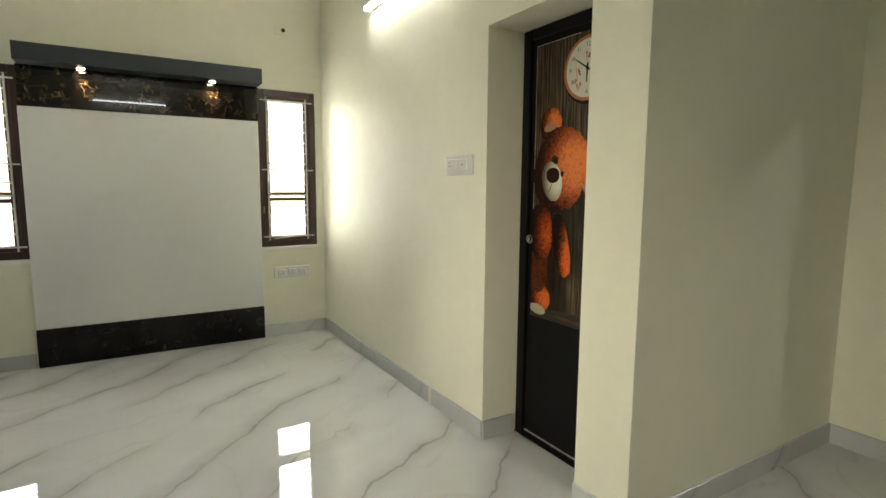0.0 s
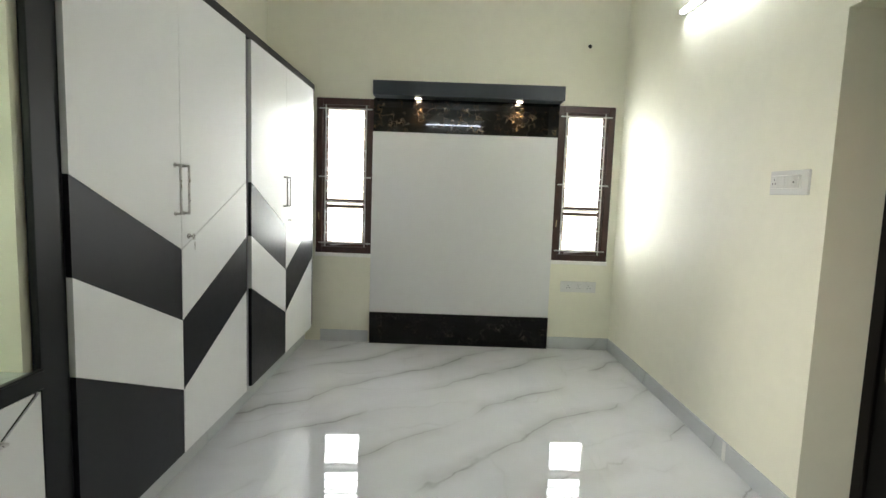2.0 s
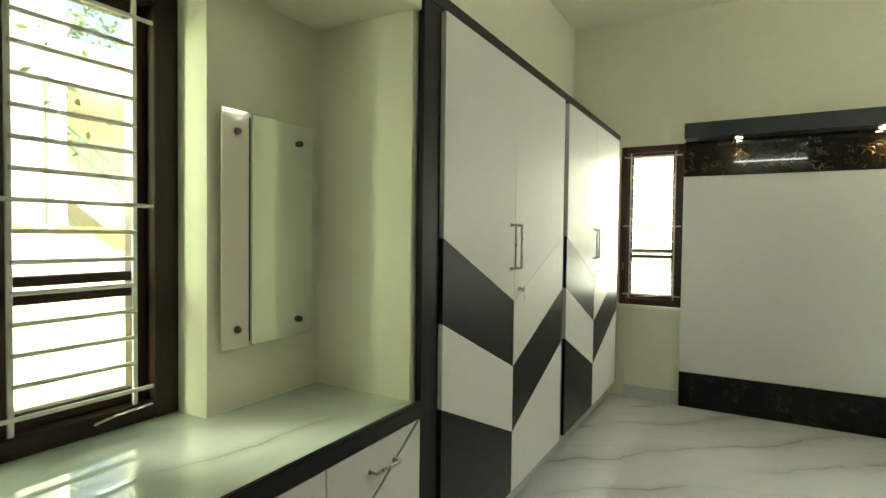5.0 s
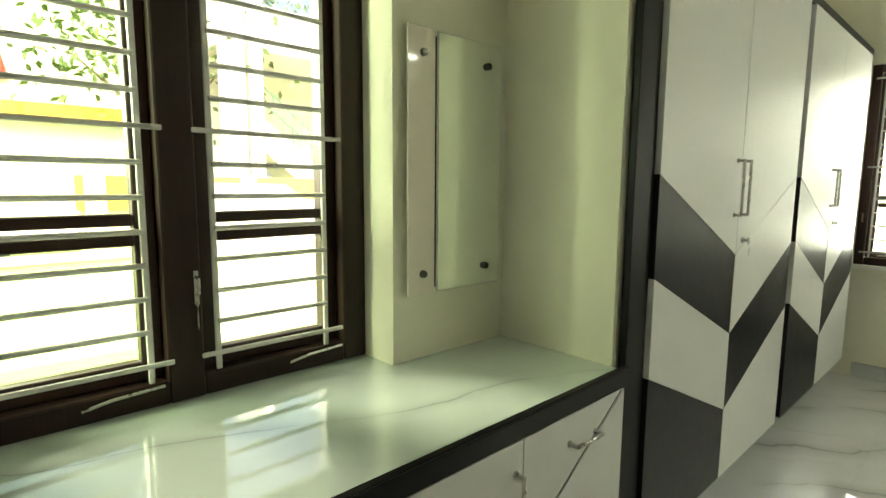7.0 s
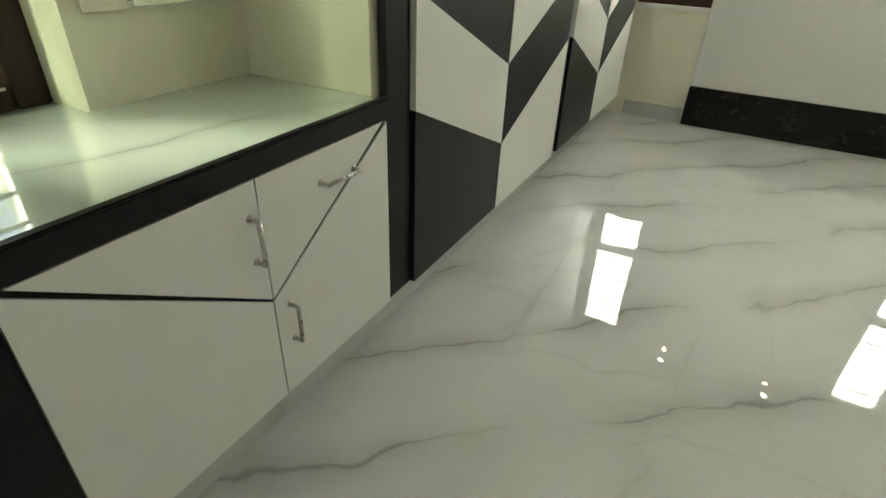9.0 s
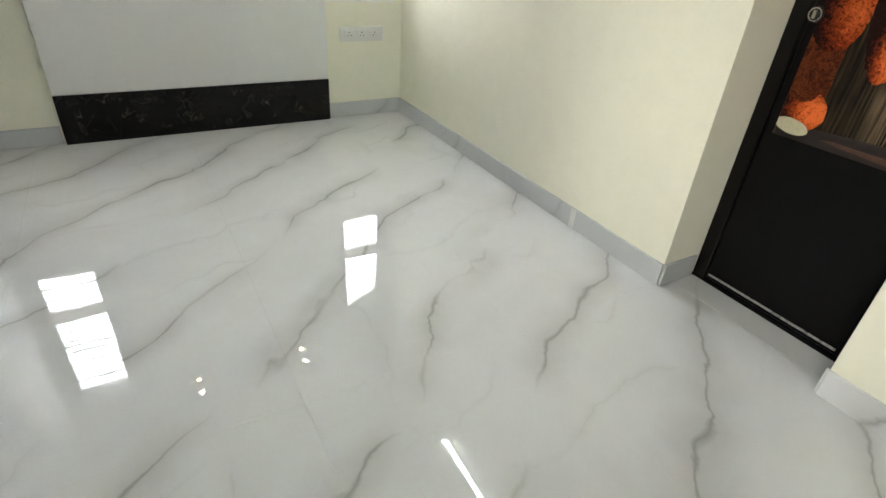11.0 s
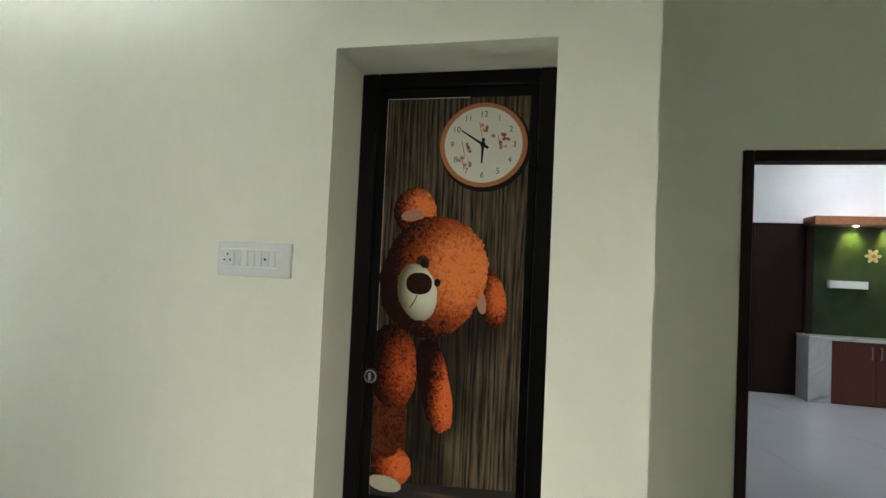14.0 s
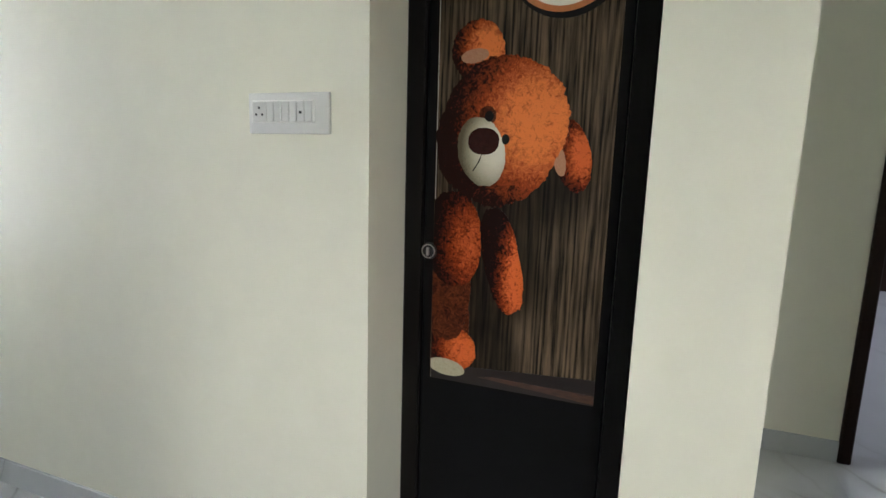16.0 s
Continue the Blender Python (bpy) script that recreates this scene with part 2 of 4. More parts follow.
GRILLE = material("white_enamelled_steel", (0.62, 0.62, 0.60), 0.35, vary=0.08, scale=12)
STEEL = material("brushed_steel", (0.55, 0.54, 0.52), 0.28, metal=1.0, vary=0.1, scale=20)
STUD = material("dark_steel", (0.10, 0.10, 0.09), 0.3, metal=1.0, vary=0.2, scale=20)
BRASS = material("dull_brass", (0.45, 0.36, 0.22), 0.35, metal=1.0, vary=0.15, scale=20)
PLASTIC = material("ivory_white_plastic", (0.74, 0.74, 0.71), 0.25, vary=0.02, scale=8)
PLASTIC_GREY = material("pale_grey_plastic", (0.50, 0.51, 0.51), 0.3, vary=0.03, scale=8)
SILL_WHITE = material("white_sill_paint", (0.84, 0.84, 0.80), 0.45, vary=0.03)
CEMENT = material("pale_cement", (0.66, 0.66, 0.63), 0.7, vary=0.08, scale=30)
HOLE = material("black_hole", (0.01, 0.01, 0.01), 0.6, vary=0.1)
DOOR_BLACK = material("black_door_laminate", (0.0035, 0.0034, 0.0036), 0.34, vary=0.25, scale=7, spec=0.12)
DOOR_FRAME = material("black_stained_frame", (0.0045, 0.0035, 0.0032), 0.30, vary=0.3, scale=5, stretch=(4, 4, 0.6), spec=0.18)
MIRROR = material("silvered_mirror", (0.83, 0.86, 0.83), 0.015, metal=1.0, vary=0.005)
# mirror side strip: the reflected cream wall is put into its base colour
MIRROR_WHITE = material("mirror_cream_reflection", (0.80, 0.74, 0.66), 0.04, vary=0.01, coat=0.25)
TUBE = glowing("tube_light_glow", (0.93, 0.97, 1.0), TUBE_GLOW)
SPOT_GLOW = glowing("warm_led_glow", (1.0, 0.85, 0.62), 12.0)
TUBE_DIM = glowing("dim_tube_glow", (0.80, 0.88, 1.0), 3.0)
GLASS = glass_material("window_glass", (0.95, 0.97, 0.95))
GLASS_GREEN = glass_material("greenish_window_glass", (0.79, 0.87, 0.75))
HALL_WALL = material("white_hall_paint", (0.78, 0.79, 0.80), 0.5, vary=0.03, scale=2, bump=0.06)
HALL_FLOOR = veined("white_hall_tile", (0.64, 0.65, 0.68), (0.60, 0.61, 0.64), (0.50, 0.51, 0.53), 20, 1.2, 0.010, 0.09, seed=12.0)
BROWN_PANEL = material("dark_brown_veneer", (0.022, 0.0105, 0.0075), 0.35, vary=0.3, scale=5, stretch=(4, 4, 0.5), spec=0.15)
RED_WOOD = material("red_brown_laminate", (0.11, 0.024, 0.013), 0.35, vary=0.25, scale=5, stretch=(4, 4, 0.5))
TAN_WOOD = material("tan_wood_trim", (0.30, 0.13, 0.06), 0.4, vary=0.25, scale=5)
TURF = material("artificial_turf", (0.013, 0.036, 0.006), 0.8, vary=0.5, scale=30, bump=1.0, bump_scale=180)


# ---- mesh helpers ----
def box(bm, x0, x1, y0, y1, z0, z1, bevel=0.0, segments=1):
    m = Matrix.Translation(((x0 + x1) / 2, (y0 + y1) / 2, (z0 + z1) / 2)) @ Matrix.Diagonal((abs(x1 - x0), abs(y1 - y0), abs(z1 - z0), 1))
    made = bmesh.ops.create_cube(bm, size=1, matrix=m)["verts"]
    if bevel:
        edges = list({e for v in made for e in v.link_edges})
        bmesh.ops.bevel(bm, geom=edges, offset=bevel, segments=segments, affect="EDGES", profile=0.7)
    return bm


def rod(bm, a, b, r, n=10, r2=None):
    a, b = Vector(a), Vector(b)
    d = b - a
    m = Matrix.Translation((a + b) / 2) @ d.to_track_quat("Z", "Y").to_matrix().to_4x4()
    bmesh.ops.create_cone(bm, cap_ends=True, segments=n, radius1=r, radius2=r if r2 is None else r2, depth=d.length, matrix=m)
    return bm


def bent(bm, pts, r, n=8):
    """A round bar through the points, with a ball in each bend."""
    for a, b in zip(pts, pts[1:]):
        rod(bm, a, b, r, n)
    for p in pts[1:-1]:
        bmesh.ops.create_uvsphere(bm, u_segments=n, v_segments=6, radius=r, matrix=Matrix.Translation(p))
    return bm


def prism(bm, pts, offset):
    """A flat outline pushed out by a vector into a solid."""
    lower = [bm.verts.new(p) for p in pts]
    upper = [bm.verts.new(Vector(p) + Vector(offset)) for p in pts]
    n = len(pts)
    bm.faces.new(lower)
    bm.faces.new(upper)
    for i in range(n):
        bm.faces.new((lower[i], lower[(i + 1) % n], upper[(i + 1) % n], upper[i]))
    bmesh.ops.recalc_face_normals(bm, faces=bm.faces[:])
    return bm


def mesh_of(name, bm, mat, smooth=False):
    me = bpy.data.meshes.new(name)
    bm.to_mesh(me)
    bm.free()
    me.materials.append(mat)
    if smooth:
        me.shade_smooth()
    return me


def part(name, bm, mat, parent, label="", smooth=False):
    ob = new(name, mesh_of(name, bm, mat, smooth))
    ob.parent = parent
    if parent.type == "EMPTY":
        ob.matrix_parent_inverse = Matrix.Translation(-parent.location)
    if label:
        ob["label"] = label
    return ob


def thing(name, at, label, category, group="", kind=""):
    root = new(name)
    root.location = at
    root.empty_display_size = 0.05
    return tagged(root, label, category, group, kind)


def single(name, bm, mat, label, category, group="", kind="", smooth=False):
    return tagged(new(name, mesh_of(name, bm, mat, smooth)), label, category, group, kind)


def grid_wall(bm, axis, a0, a1, us, zs, holes):
    """A wall of thickness a0..a1 across axis, over u by z, with rectangular holes right through (u0, u1, z0, z1)."""
    us = sorted(set(us) | {h[i] for h in holes for i in (0, 1)})
    zs = sorted(set(zs) | {h[i] for h in holes for i in (2, 3)})

    def solid(i, j):
        if not (0 <= i < len(us) - 1 and 0 <= j < len(zs) - 1):
            return False
        u, z = (us[i] + us[i + 1]) / 2, (zs[j] + zs[j + 1]) / 2
        return not any(h[0] < u < h[1] and h[2] < z < h[3] for h in holes)

    def at(a, u, z):
        return (a, u, z) if axis == "x" else (u, a, z)

    def quad(*pts):
        bm.faces.new([bm.verts.new(at(*p)) for p in pts])

    for i in range(len(us) - 1):
        for j in range(len(zs) - 1):
            if not solid(i, j):
                continue
            u0, u1, z0, z1 = us[i], us[i + 1], zs[j], zs[j + 1]
            for a in (a0, a1):
                quad((a, u0, z0), (a, u1, z0), (a, u1, z1), (a, u0, z1))
            for di, dj, p, q in ((-1, 0, (u0, z0), (u0, z1)), (1, 0, (u1, z0), (u1, z1)), (0, -1, (u0, z0), (u1, z0)), (0, 1, (u0, z1), (u1, z1))):
                if not solid(i + di, j + dj):
                    quad((a0, *p), (a1, *p), (a1, *q), (a0, *q))
    bmesh.ops.remove_doubles(bm, verts=bm.verts[:], dist=1e-5)
    bmesh.ops.recalc_face_normals(bm, faces=bm.faces[:])
    return bm


# ---- the setting ----
XW, XE, YN, YS, ZC = -1.485, 1.612, 5.862, -1.42, 3.23   # room faces
XP, YP = 3.206, 2.362                                     # passage wall and pier corner
ZB0 = 0.19
FRONT = -1.035                                            # wardrobe and cabinet faces

floor = single("floor", box(bmesh.new(), XW - 0.25, 3.32, YS - 0.2, YN + 0.2, -0.20, -0.012), SKIRT,
               "bedding under polished white marble floor tiles", "floor", kind="structure")
single("ceiling", box(bmesh.new(), XW - 0.25, 3.47, YS - 0.2, YN + 0.3, ZC, ZC + 0.15), CEIL, "plain cream painted ceiling", "ceiling", kind="structure")

WL, WR, WZ0, WZ1 = (-1.056, -0.545), (1.05, 1.548), 0.80, 2.155
wall_n = single("wall_north", grid_wall(bmesh.new(), "y", YN, YN + 0.085, (XW - 0.25, 3.47), (-0.1, ZC), [(*WL, WZ0, WZ1), (*WR, WZ0, WZ1)]), WALL,
                "cream painted wall with two narrow windows", "wall", kind="structure")
D0, D1, DH = 2.635, 3.308, 2.122
wall_e = single("wall_east", grid_wall(bmesh.new(), "x", XE, XE + 0.30, (YP, YN), (-0.1, ZC), [(D0, D1, -0.05, DH)]), WALL,
                "cream painted wall with a recessed doorway", "wall", kind="structure")
single("wall_passage", box(bmesh.new(), XE + 0.30, XP, YP, YP + 0.15, -0.1, ZC), WALL, "cream painted passage wall in shade", "wall", kind="structure")
H0, H1, HH = 0.70, 1.688, 2.152
single("wall_hall", grid_wall(bmesh.new(), "x", XP, XP + 0.22, (YS - 0.2, YN), (-0.1, ZC), [(H0, H1, -0.05, HH)]), WALL,
       "cream painted wall with the doorway to the hall", "wall", kind="structure")
V0, V1, VZ0, VZ1 = 1.122, 2.135, 0.822, 2.13
single("wall_west", grid_wall(bmesh.new(), "x", XW - 0.25, XW, (YS - 0.2, YN), (-0.1, ZC), [(V0, V1, VZ0 - 0.04, VZ1)]), WALL,
       "cream painted outer wall with a wide window over the counter", "wall", kind="structure")
single("wall_south", box(bmesh.new(), XW, XP, YS - 0.2, YS, -0.1, ZC), WALL, "plain cream painted wall", "wall", kind="structure")
single("wall_recess", box(bmesh.new(), XW, FRONT - 0.03, 2.600, 2.680, ZB0, 2.13), WALL, "cream painted side of the window recess", "wall", kind="structure")
single("wall_closet", box(bmesh.new(), XW, FRONT - 0.01, YS, 0.600, 0, 2.13), WALL, "cream painted side of the window recess", "wall", kind="structure")
single("loft_slab", box(bmesh.new(), XW, FRONT - 0.012, YS, 2.690, 2.132, 2.212, 0.004), WALL, "cream painted lintel slab over the recess", "slab", kind="structure")

# skirting of grey marble, in lengths
skirt = thing("baseboard", (0, 0, 0), "grey-white marble skirting along the walls", "baseboard", kind="structure")
runs = [("y", YN, -1.0, -0.57), ("y", YN, 1.055, XE - 0.012), ("x", XE, D1, 3.852), ("x", XE, 3.854, YN), ("x", XE, YP, D0), ("j", YP, XE - 0.011, XP), ("x", XP, H1 + 0.0, YP - 0.012), ("r", D1, XE, XE + 0.2), ("s", YS, -1.0, XP), ("w", D0, XE, XE + 0.2)]
for axis, a, u0, u1 in runs:
    joints = [u0]
    while u1 - joints[-1] > 1.35:
        joints.append(joints[-1] + 1.2)
    joints.append(u1)
    for p, q in zip(joints, joints[1:]):
        bm = bmesh.new()
        q2 = q - (0.0015 if q < u1 else 0)
        if axis == "x":
            box(bm, a - 0.011, a + 0.001, p, q2, 0, 0.104, 0.002)
        elif axis in "yr":
            box(bm, p, q2, a - 0.011, a + 0.001, 0, 0.104, 0.002)
        elif axis == "j":
            box(bm, p, q2, a - 0.011, a + 0.001, 0, 0.104, 0.002)
        else:
            box(bm, p, q2, a - 0.001, a + 0.011, 0, 0.104, 0.002)
        part("skirting_length", bm, FLOOR if (axis, a, u0) == ("x", XE, YP) else SKIRT, skirt)

part("joint_filler", box(bmesh.new(), XE - 0.0125, XE - 0.0005, 3.836, 3.870, 0.003, 0.102, 0.001), CEMENT, skirt, "white cement in a skirting joint")

# ---- windows ----
def north_window(name, x0, x1, z0, z1):
    """A narrow dark wood casement, with a white steel grille and a stay."""
    y = YN + 0.012
    win = thing(name, ((x0 + x1) / 2, y, z0), "narrow dark brown wooden casement window with a white steel grille", "window", kind="structure")
    fw, s = 0.055, 0.045
    for a, b in ((x0, x0 + fw), (x1 - fw, x1)):
        part("frame", box(bmesh.new(), a, b, y, y + 0.062, z0, z1, 0.004), WOOD, win)
    for a, b in ((z0, z0 + fw), (z1 - fw, z1)):
        part("frame", box(bmesh.new(), x0 + fw, x1 - fw, y + 0.002, y + 0.062, a, b, 0.004), WOOD, win)
    ix0, ix1, iz0, iz1 = x0 + fw, x1 - fw, z0 + fw, z1 - fw
    sash = part("sash", box(bmesh.new(), ix0, ix0 + s, y + 0.026, y + 0.056, iz0, iz1, 0.003), WOOD, win)
    part("stile", box(bmesh.new(), ix1 - s, ix1, y + 0.026, y + 0.056, iz0, iz1, 0.003), WOOD, sash)
    for a, b in ((iz0, iz0 + s), (iz1 - s, iz1), (1.202, 1.233), (1.246, 1.281)):
        part("rail", box(bmesh.new(), ix0 + s, ix1 - s, y + 0.027, y + 0.055, a, b, 0.003), WOOD, sash)
    for a, b in ((iz0 + s, 1.202), (1.281, iz1 - s)):
        pane = part("pane", box(bmesh.new(), ix0 + s, ix1 - s, y + 0.040, y + 0.044, a, b), GLASS, sash)
        pane.visible_shadow = False
    g = part("grille", box(bmesh.new(), ix0 + 0.018, ix0 + 0.030, y + 0.012, y + 0.018, iz0 + 0.0, iz1 - 0.0, 0.002), GRILLE, win, "white enamelled steel grille")
    part("upright", box(bmesh.new(), ix1 - 0.030, ix1 - 0.018, y + 0.012, y + 0.018, iz0, iz1, 0.002), GRILLE, g)
    for z in (iz0 + 0.035, 1.475, iz1 - 0.035):
        part("flat_bar", box(bmesh.new(), ix0 - 0.030, ix1 + 0.030, y - 0.004, y + 0.002, z - 0.006, z + 0.006, 0.002), GRILLE, g)
    z = iz0 + 0.125
    while z < iz1 - 0.08:
        part("rod", rod(bmesh.new(), (ix0 + 0.02, y + 0.008, z), (ix1 - 0.02, y + 0.008, z), 0.0052, 8), GRILLE, g)
        z += 0.092
    stay = bmesh.new()
    bent(stay, [(ix0 + 0.06, y + 0.03, iz0 + 0.012), (ix0 + 0.16, y + 0.02, iz0 + 0.02), (ix1 - 0.05, y + 0.03, iz0 + 0.035)], 0.004)
    part("casement_stay", stay, STEEL, win, "steel casement stay")
    part("latch", bent(bmesh.new(), [(x0 + 0.03, y - 0.006, 1.10), (x0 + 0.03, y - 0.022, 1.12), (x0 + 0.03, y - 0.022, 1.16)], 0.005), BRASS, win)
    return win


north_window("window_1", *WL, WZ0, WZ1)
north_window("window_2", *WR, WZ0, WZ1)
for x0, x1 in (WL, WR):
    single("window_sill", box(bmesh.new(), x0 - 0.0, x1 + 0.0, YN - 0.014, YN + 0.011, WZ0 - 0.030, WZ0 + 0.002, 0.003), SILL_WHITE, "white painted window ledge", "sill", kind="structure")

# the wide window over the counter: two leaves, a mullion
win = thing("window_3", (XW - 0.13, 1.6, VZ0), "wide two-leaf dark brown wooden window with a white steel grille", "window", kind="structure")
x = XW - 0.135
fw = 0.075
for a, b in ((V0, V0 + fw), (V1 - fw, V1), (1.586, 1.666)):
    part("frame" if abs(a - 1.586) > 0.01 else "mullion", box(bmesh.new(), x - 0.10, x, a, b, VZ0, VZ1, 0.004), WOOD_DARK, win)
for a, b in ((VZ0, VZ0 + 0.055), (VZ1 - fw, VZ1)):
    for p, q in ((V0 + fw, 1.586), (1.666, V1 - fw)):
        part("frame", box(bmesh.new(), x - 0.10, x - 0.002, p, q, a, b, 0.004), WOOD_DARK, win)
for p, q in ((V0 + fw, 1.586), (1.666, V1 - fw)):
    iz0, iz1, s = VZ0 + 0.055, VZ1 - fw, 0.045
    u0, u1 = (1.704, 2.006) if p > 1.5 else (1.250, 1.552)
    sash = part("sash", box(bmesh.new(), x - 0.085, x - 0.045, p, p + s, iz0, iz1, 0.003), WOOD_DARK, win)
    part("stile", box(bmesh.new(), x - 0.085, x - 0.045, q - s, q, iz0, iz1, 0.003), WOOD_DARK, sash)
    for a, b in ((iz0, iz0 + s), (iz1 - s, iz1), (1.194, 1.219), (1.240, 1.267)):
        part("rail", box(bmesh.new(), x - 0.084, x - 0.047, p + s, q - s, a, b, 0.003), WOOD_DARK, sash)
    for a, b in ((iz0 + s, 1.194), (1.267, iz1 - s)):
        pane = part("pane", box(bmesh.new(), x - 0.068, x - 0.064, p + s, q - s, a, b), GLASS if p > 1.5 else GLASS_GREEN, sash)
        pane.visible_shadow = False
    g = part("grille", box(bmesh.new(), x - 0.018, x - 0.010, u0 - 0.007, u0 + 0.007, iz0 - 0.0, iz1, 0.002), GRILLE, win, "white enamelled steel grille")
    part("upright", box(bmesh.new(), x - 0.018, x - 0.010, u1 - 0.007, u1 + 0.007, iz0, iz1, 0.002), GRILLE, g)
    for z in (0.924, 1.459, 1.994):
        part("flat_bar", box(bmesh.new(), x + 0.001, x + 0.008, u0 - 0.045, u1 + 0.045, z - 0.006, z + 0.006, 0.002), GRILLE, g)
    z = 0.924 + 0.0764
    while z < 1.97:
        if abs(z - 1.459) > 0.03:
            part("rod", rod(bmesh.new(), (x - 0.006, u0, z), (x - 0.006, u1, z), 0.0065, 8), GRILLE, g)
        z += 0.0764
    part("casement_stay", bent(bmesh.new(), [(x + 0.003, q - 0.175, iz0 - 0.022), (x + 0.008, q - 0.12, iz0 - 0.010), (x + 0.003, q - 0.012, iz0 - 0.006)], 0.0038), STEEL, win, "steel casement stay")
    lp = bent(bmesh.new(), [(x + 0.004, p - 0.012, 1.118), (x + 0.018, p - 0.012, 1.112), (x + 0.018, p - 0.012, 1.082), (x + 0.004, p - 0.012, 1.076)], 0.0042)
    box(lp, x - 0.001, x + 0.004, p - 0.017, p - 0.007, 1.050, 1.132, 0.001)
    rod(lp, (x + 0.004, p - 0.012, 0.99), (x + 0.004, p - 0.012, 1.055), 0.0018, 6)
    part("latch", lp, STEEL, win, "steel tower bolt")


# ---- wardrobe ----
def face(bm, x, pts, t):
    """A door panel outline in y and z, standing t proud of x."""
    return prism(bm, [(x, y, z) for y, z in pts], (t, 0, 0))


def d_handle(parent, x, a, b):
    """A slim D handle from a to b (y, z), on a face at x."""
    bm = bmesh.new()
    bent(bm, [(x, *a), (x + 0.025, *a), (x + 0.025, *b), (x, *b)], 0.0055)
    for p in (a, b):
        rod(bm, (x, *p), (x + 0.004, *p), 0.009, 10)
    return part("handle", bm, STEEL, parent, "brushed steel D handle", smooth=True)


ward = thing("wardrobe", (FRONT, 4.2, 0), "built-in white and charcoal chevron wardrobe with four closed doors", "wardrobe")
Y0, Y1, ZB, ZT = 2.625, 5.692, 0.185, 2.224
part("carcass", box(bmesh.new(), XW + 0.004, FRONT - 0.026, 2.684, Y1 - 0.01, ZB, ZT - 0.01), BLACK_LAM, ward)
for a, b in ((Y0, 2.738), (4.128, 4.205), (5.600, Y1)):
    part("upright", box(bmesh.new(), FRONT - 0.024, FRONT + (0.0 if a != 4.128 else -0.010), a, b, ZB, ZT - 0.052, 0.002), BLACK_LAM, ward, "charcoal laminate frame")
part("top_rail", box(bmesh.new(), FRONT - 0.024, FRONT + 0.004, Y0, Y1, ZT - 0.052, ZT, 0.002), BLACK_LAM, ward, "charcoal laminate frame")
part("plinth", box(bmesh.new(), XW + 0.01, -1.125, 2.614, 5.80, 0, ZB, 0.002), SKIRT, ward, "pale marble plinth")


def leaf_pair(y0, ym, y1, tops):
    a, b, c = tops                      # heights of the three V lines at the middle
    top = ZT - 0.056
    gap = 0.0018
    T = 0.020
    rise_l, rise_r = 0.289, 0.298
    for left in (True, False):
        p, q = (y0, ym - gap) if left else (ym + gap, y1)
        edge = p if left else q
        mid = q if left else p
        rise = rise_l if left else rise_r
        door = part("door", box(bmesh.new(), FRONT - 0.022, FRONT - 0.004, p + 0.003, q - 0.001, ZB + 0.003, top), EDGE, ward, "chevron patterned wardrobe door")
        levels = [(top, top), (a + rise, a), (b + rise, b), (c + rise, c), (ZB, ZB)]
        shades = (WHITE_LAM, BLACK_LAM, WHITE_LAM, BLACK_LAM) if left else (WHITE_LAM, WHITE_LAM, BLACK_LAM, WHITE_LAM)
        for k, mat in enumerate(shades):
            (e1, m1), (e0, m0) = levels[k], levels[k + 1]
            g = 0.0022 if (not left and k in (0, 1)) else 0.0005
            lo = g if (k < 3) else 0
            hi = g if k > 0 else 0
            panel = face(bmesh.new(), FRONT - 0.004, [(edge, e0 + lo), (mid, m0 + lo), (mid, m1 - hi), (edge, e1 - hi)], T if mat is WHITE_LAM else T - 0.0012)
            part("panel", panel, mat, door, "white laminate panel" if mat is WHITE_LAM else "charcoal laminate panel")
        hy = ym + (-0.050 if left else 0.020)
        d_handle(door, FRONT + T - 0.004, (hy, 1.235), (hy, 1.432))
        if not left:
            bm = bmesh.new()
            ky = ym + 0.055
            rod(bm, (FRONT + 0.014, ky, 1.135), (FRONT + 0.024, ky, 1.135), 0.011, 12)
            box(bm, FRONT + 0.022, FRONT + 0.044, ky - 0.0015, ky + 0.0015, 1.130, 1.140)
            box(bm, FRONT + 0.040, FRONT + 0.043, ky - 0.011, ky + 0.011, 1.118, 1.148, 0.002)
            box(bm, FRONT + 0.041, FRONT + 0.043, ky + 0.004, ky + 0.012, 1.075, 1.112, 0.001)
            part("lock", bm, STEEL, door, "steel cam lock with its keys")


leaf_pair(2.742, 3.400, 4.125, (1.084, 0.777, 0.471))
leaf_pair(4.208, 4.868, 5.598, (1.094, 0.787, 0.482))

# ---- counter and cabinets under the window ----
counter = thing("countertop", (FRONT, 1.6, 0.80), "polished white marble counter with a charcoal front under the window", "countertop")
part("slab", box(bmesh.new(), XW - 0.006, FRONT - 0.006, 0.602, 2.598, 0.800, 0.824, 0.003), COUNTER, counter, "polished white marble slab")
part("front_band", box(bmesh.new(), FRONT - 0.005, FRONT + 0.012, 0.602, 2.622, 0.770, 0.822, 0.003), BLACK_LAM, counter, "charcoal laminate band")
part("edge_bead", box(bmesh.new(), FRONT - 0.005, FRONT + 0.014, 0.602, 2.622, 0.8225, 0.8275, 0.002), DOOR_BLACK, counter, "thin glossy black edge")
single("window_ledge", box(bmesh.new(), XW - 0.248, XW - 0.005, V0 + 0.002, V1 - 0.002, 0.783, 0.8225), COUNTER, "polished white marble window ledge", "sill", kind="structure")


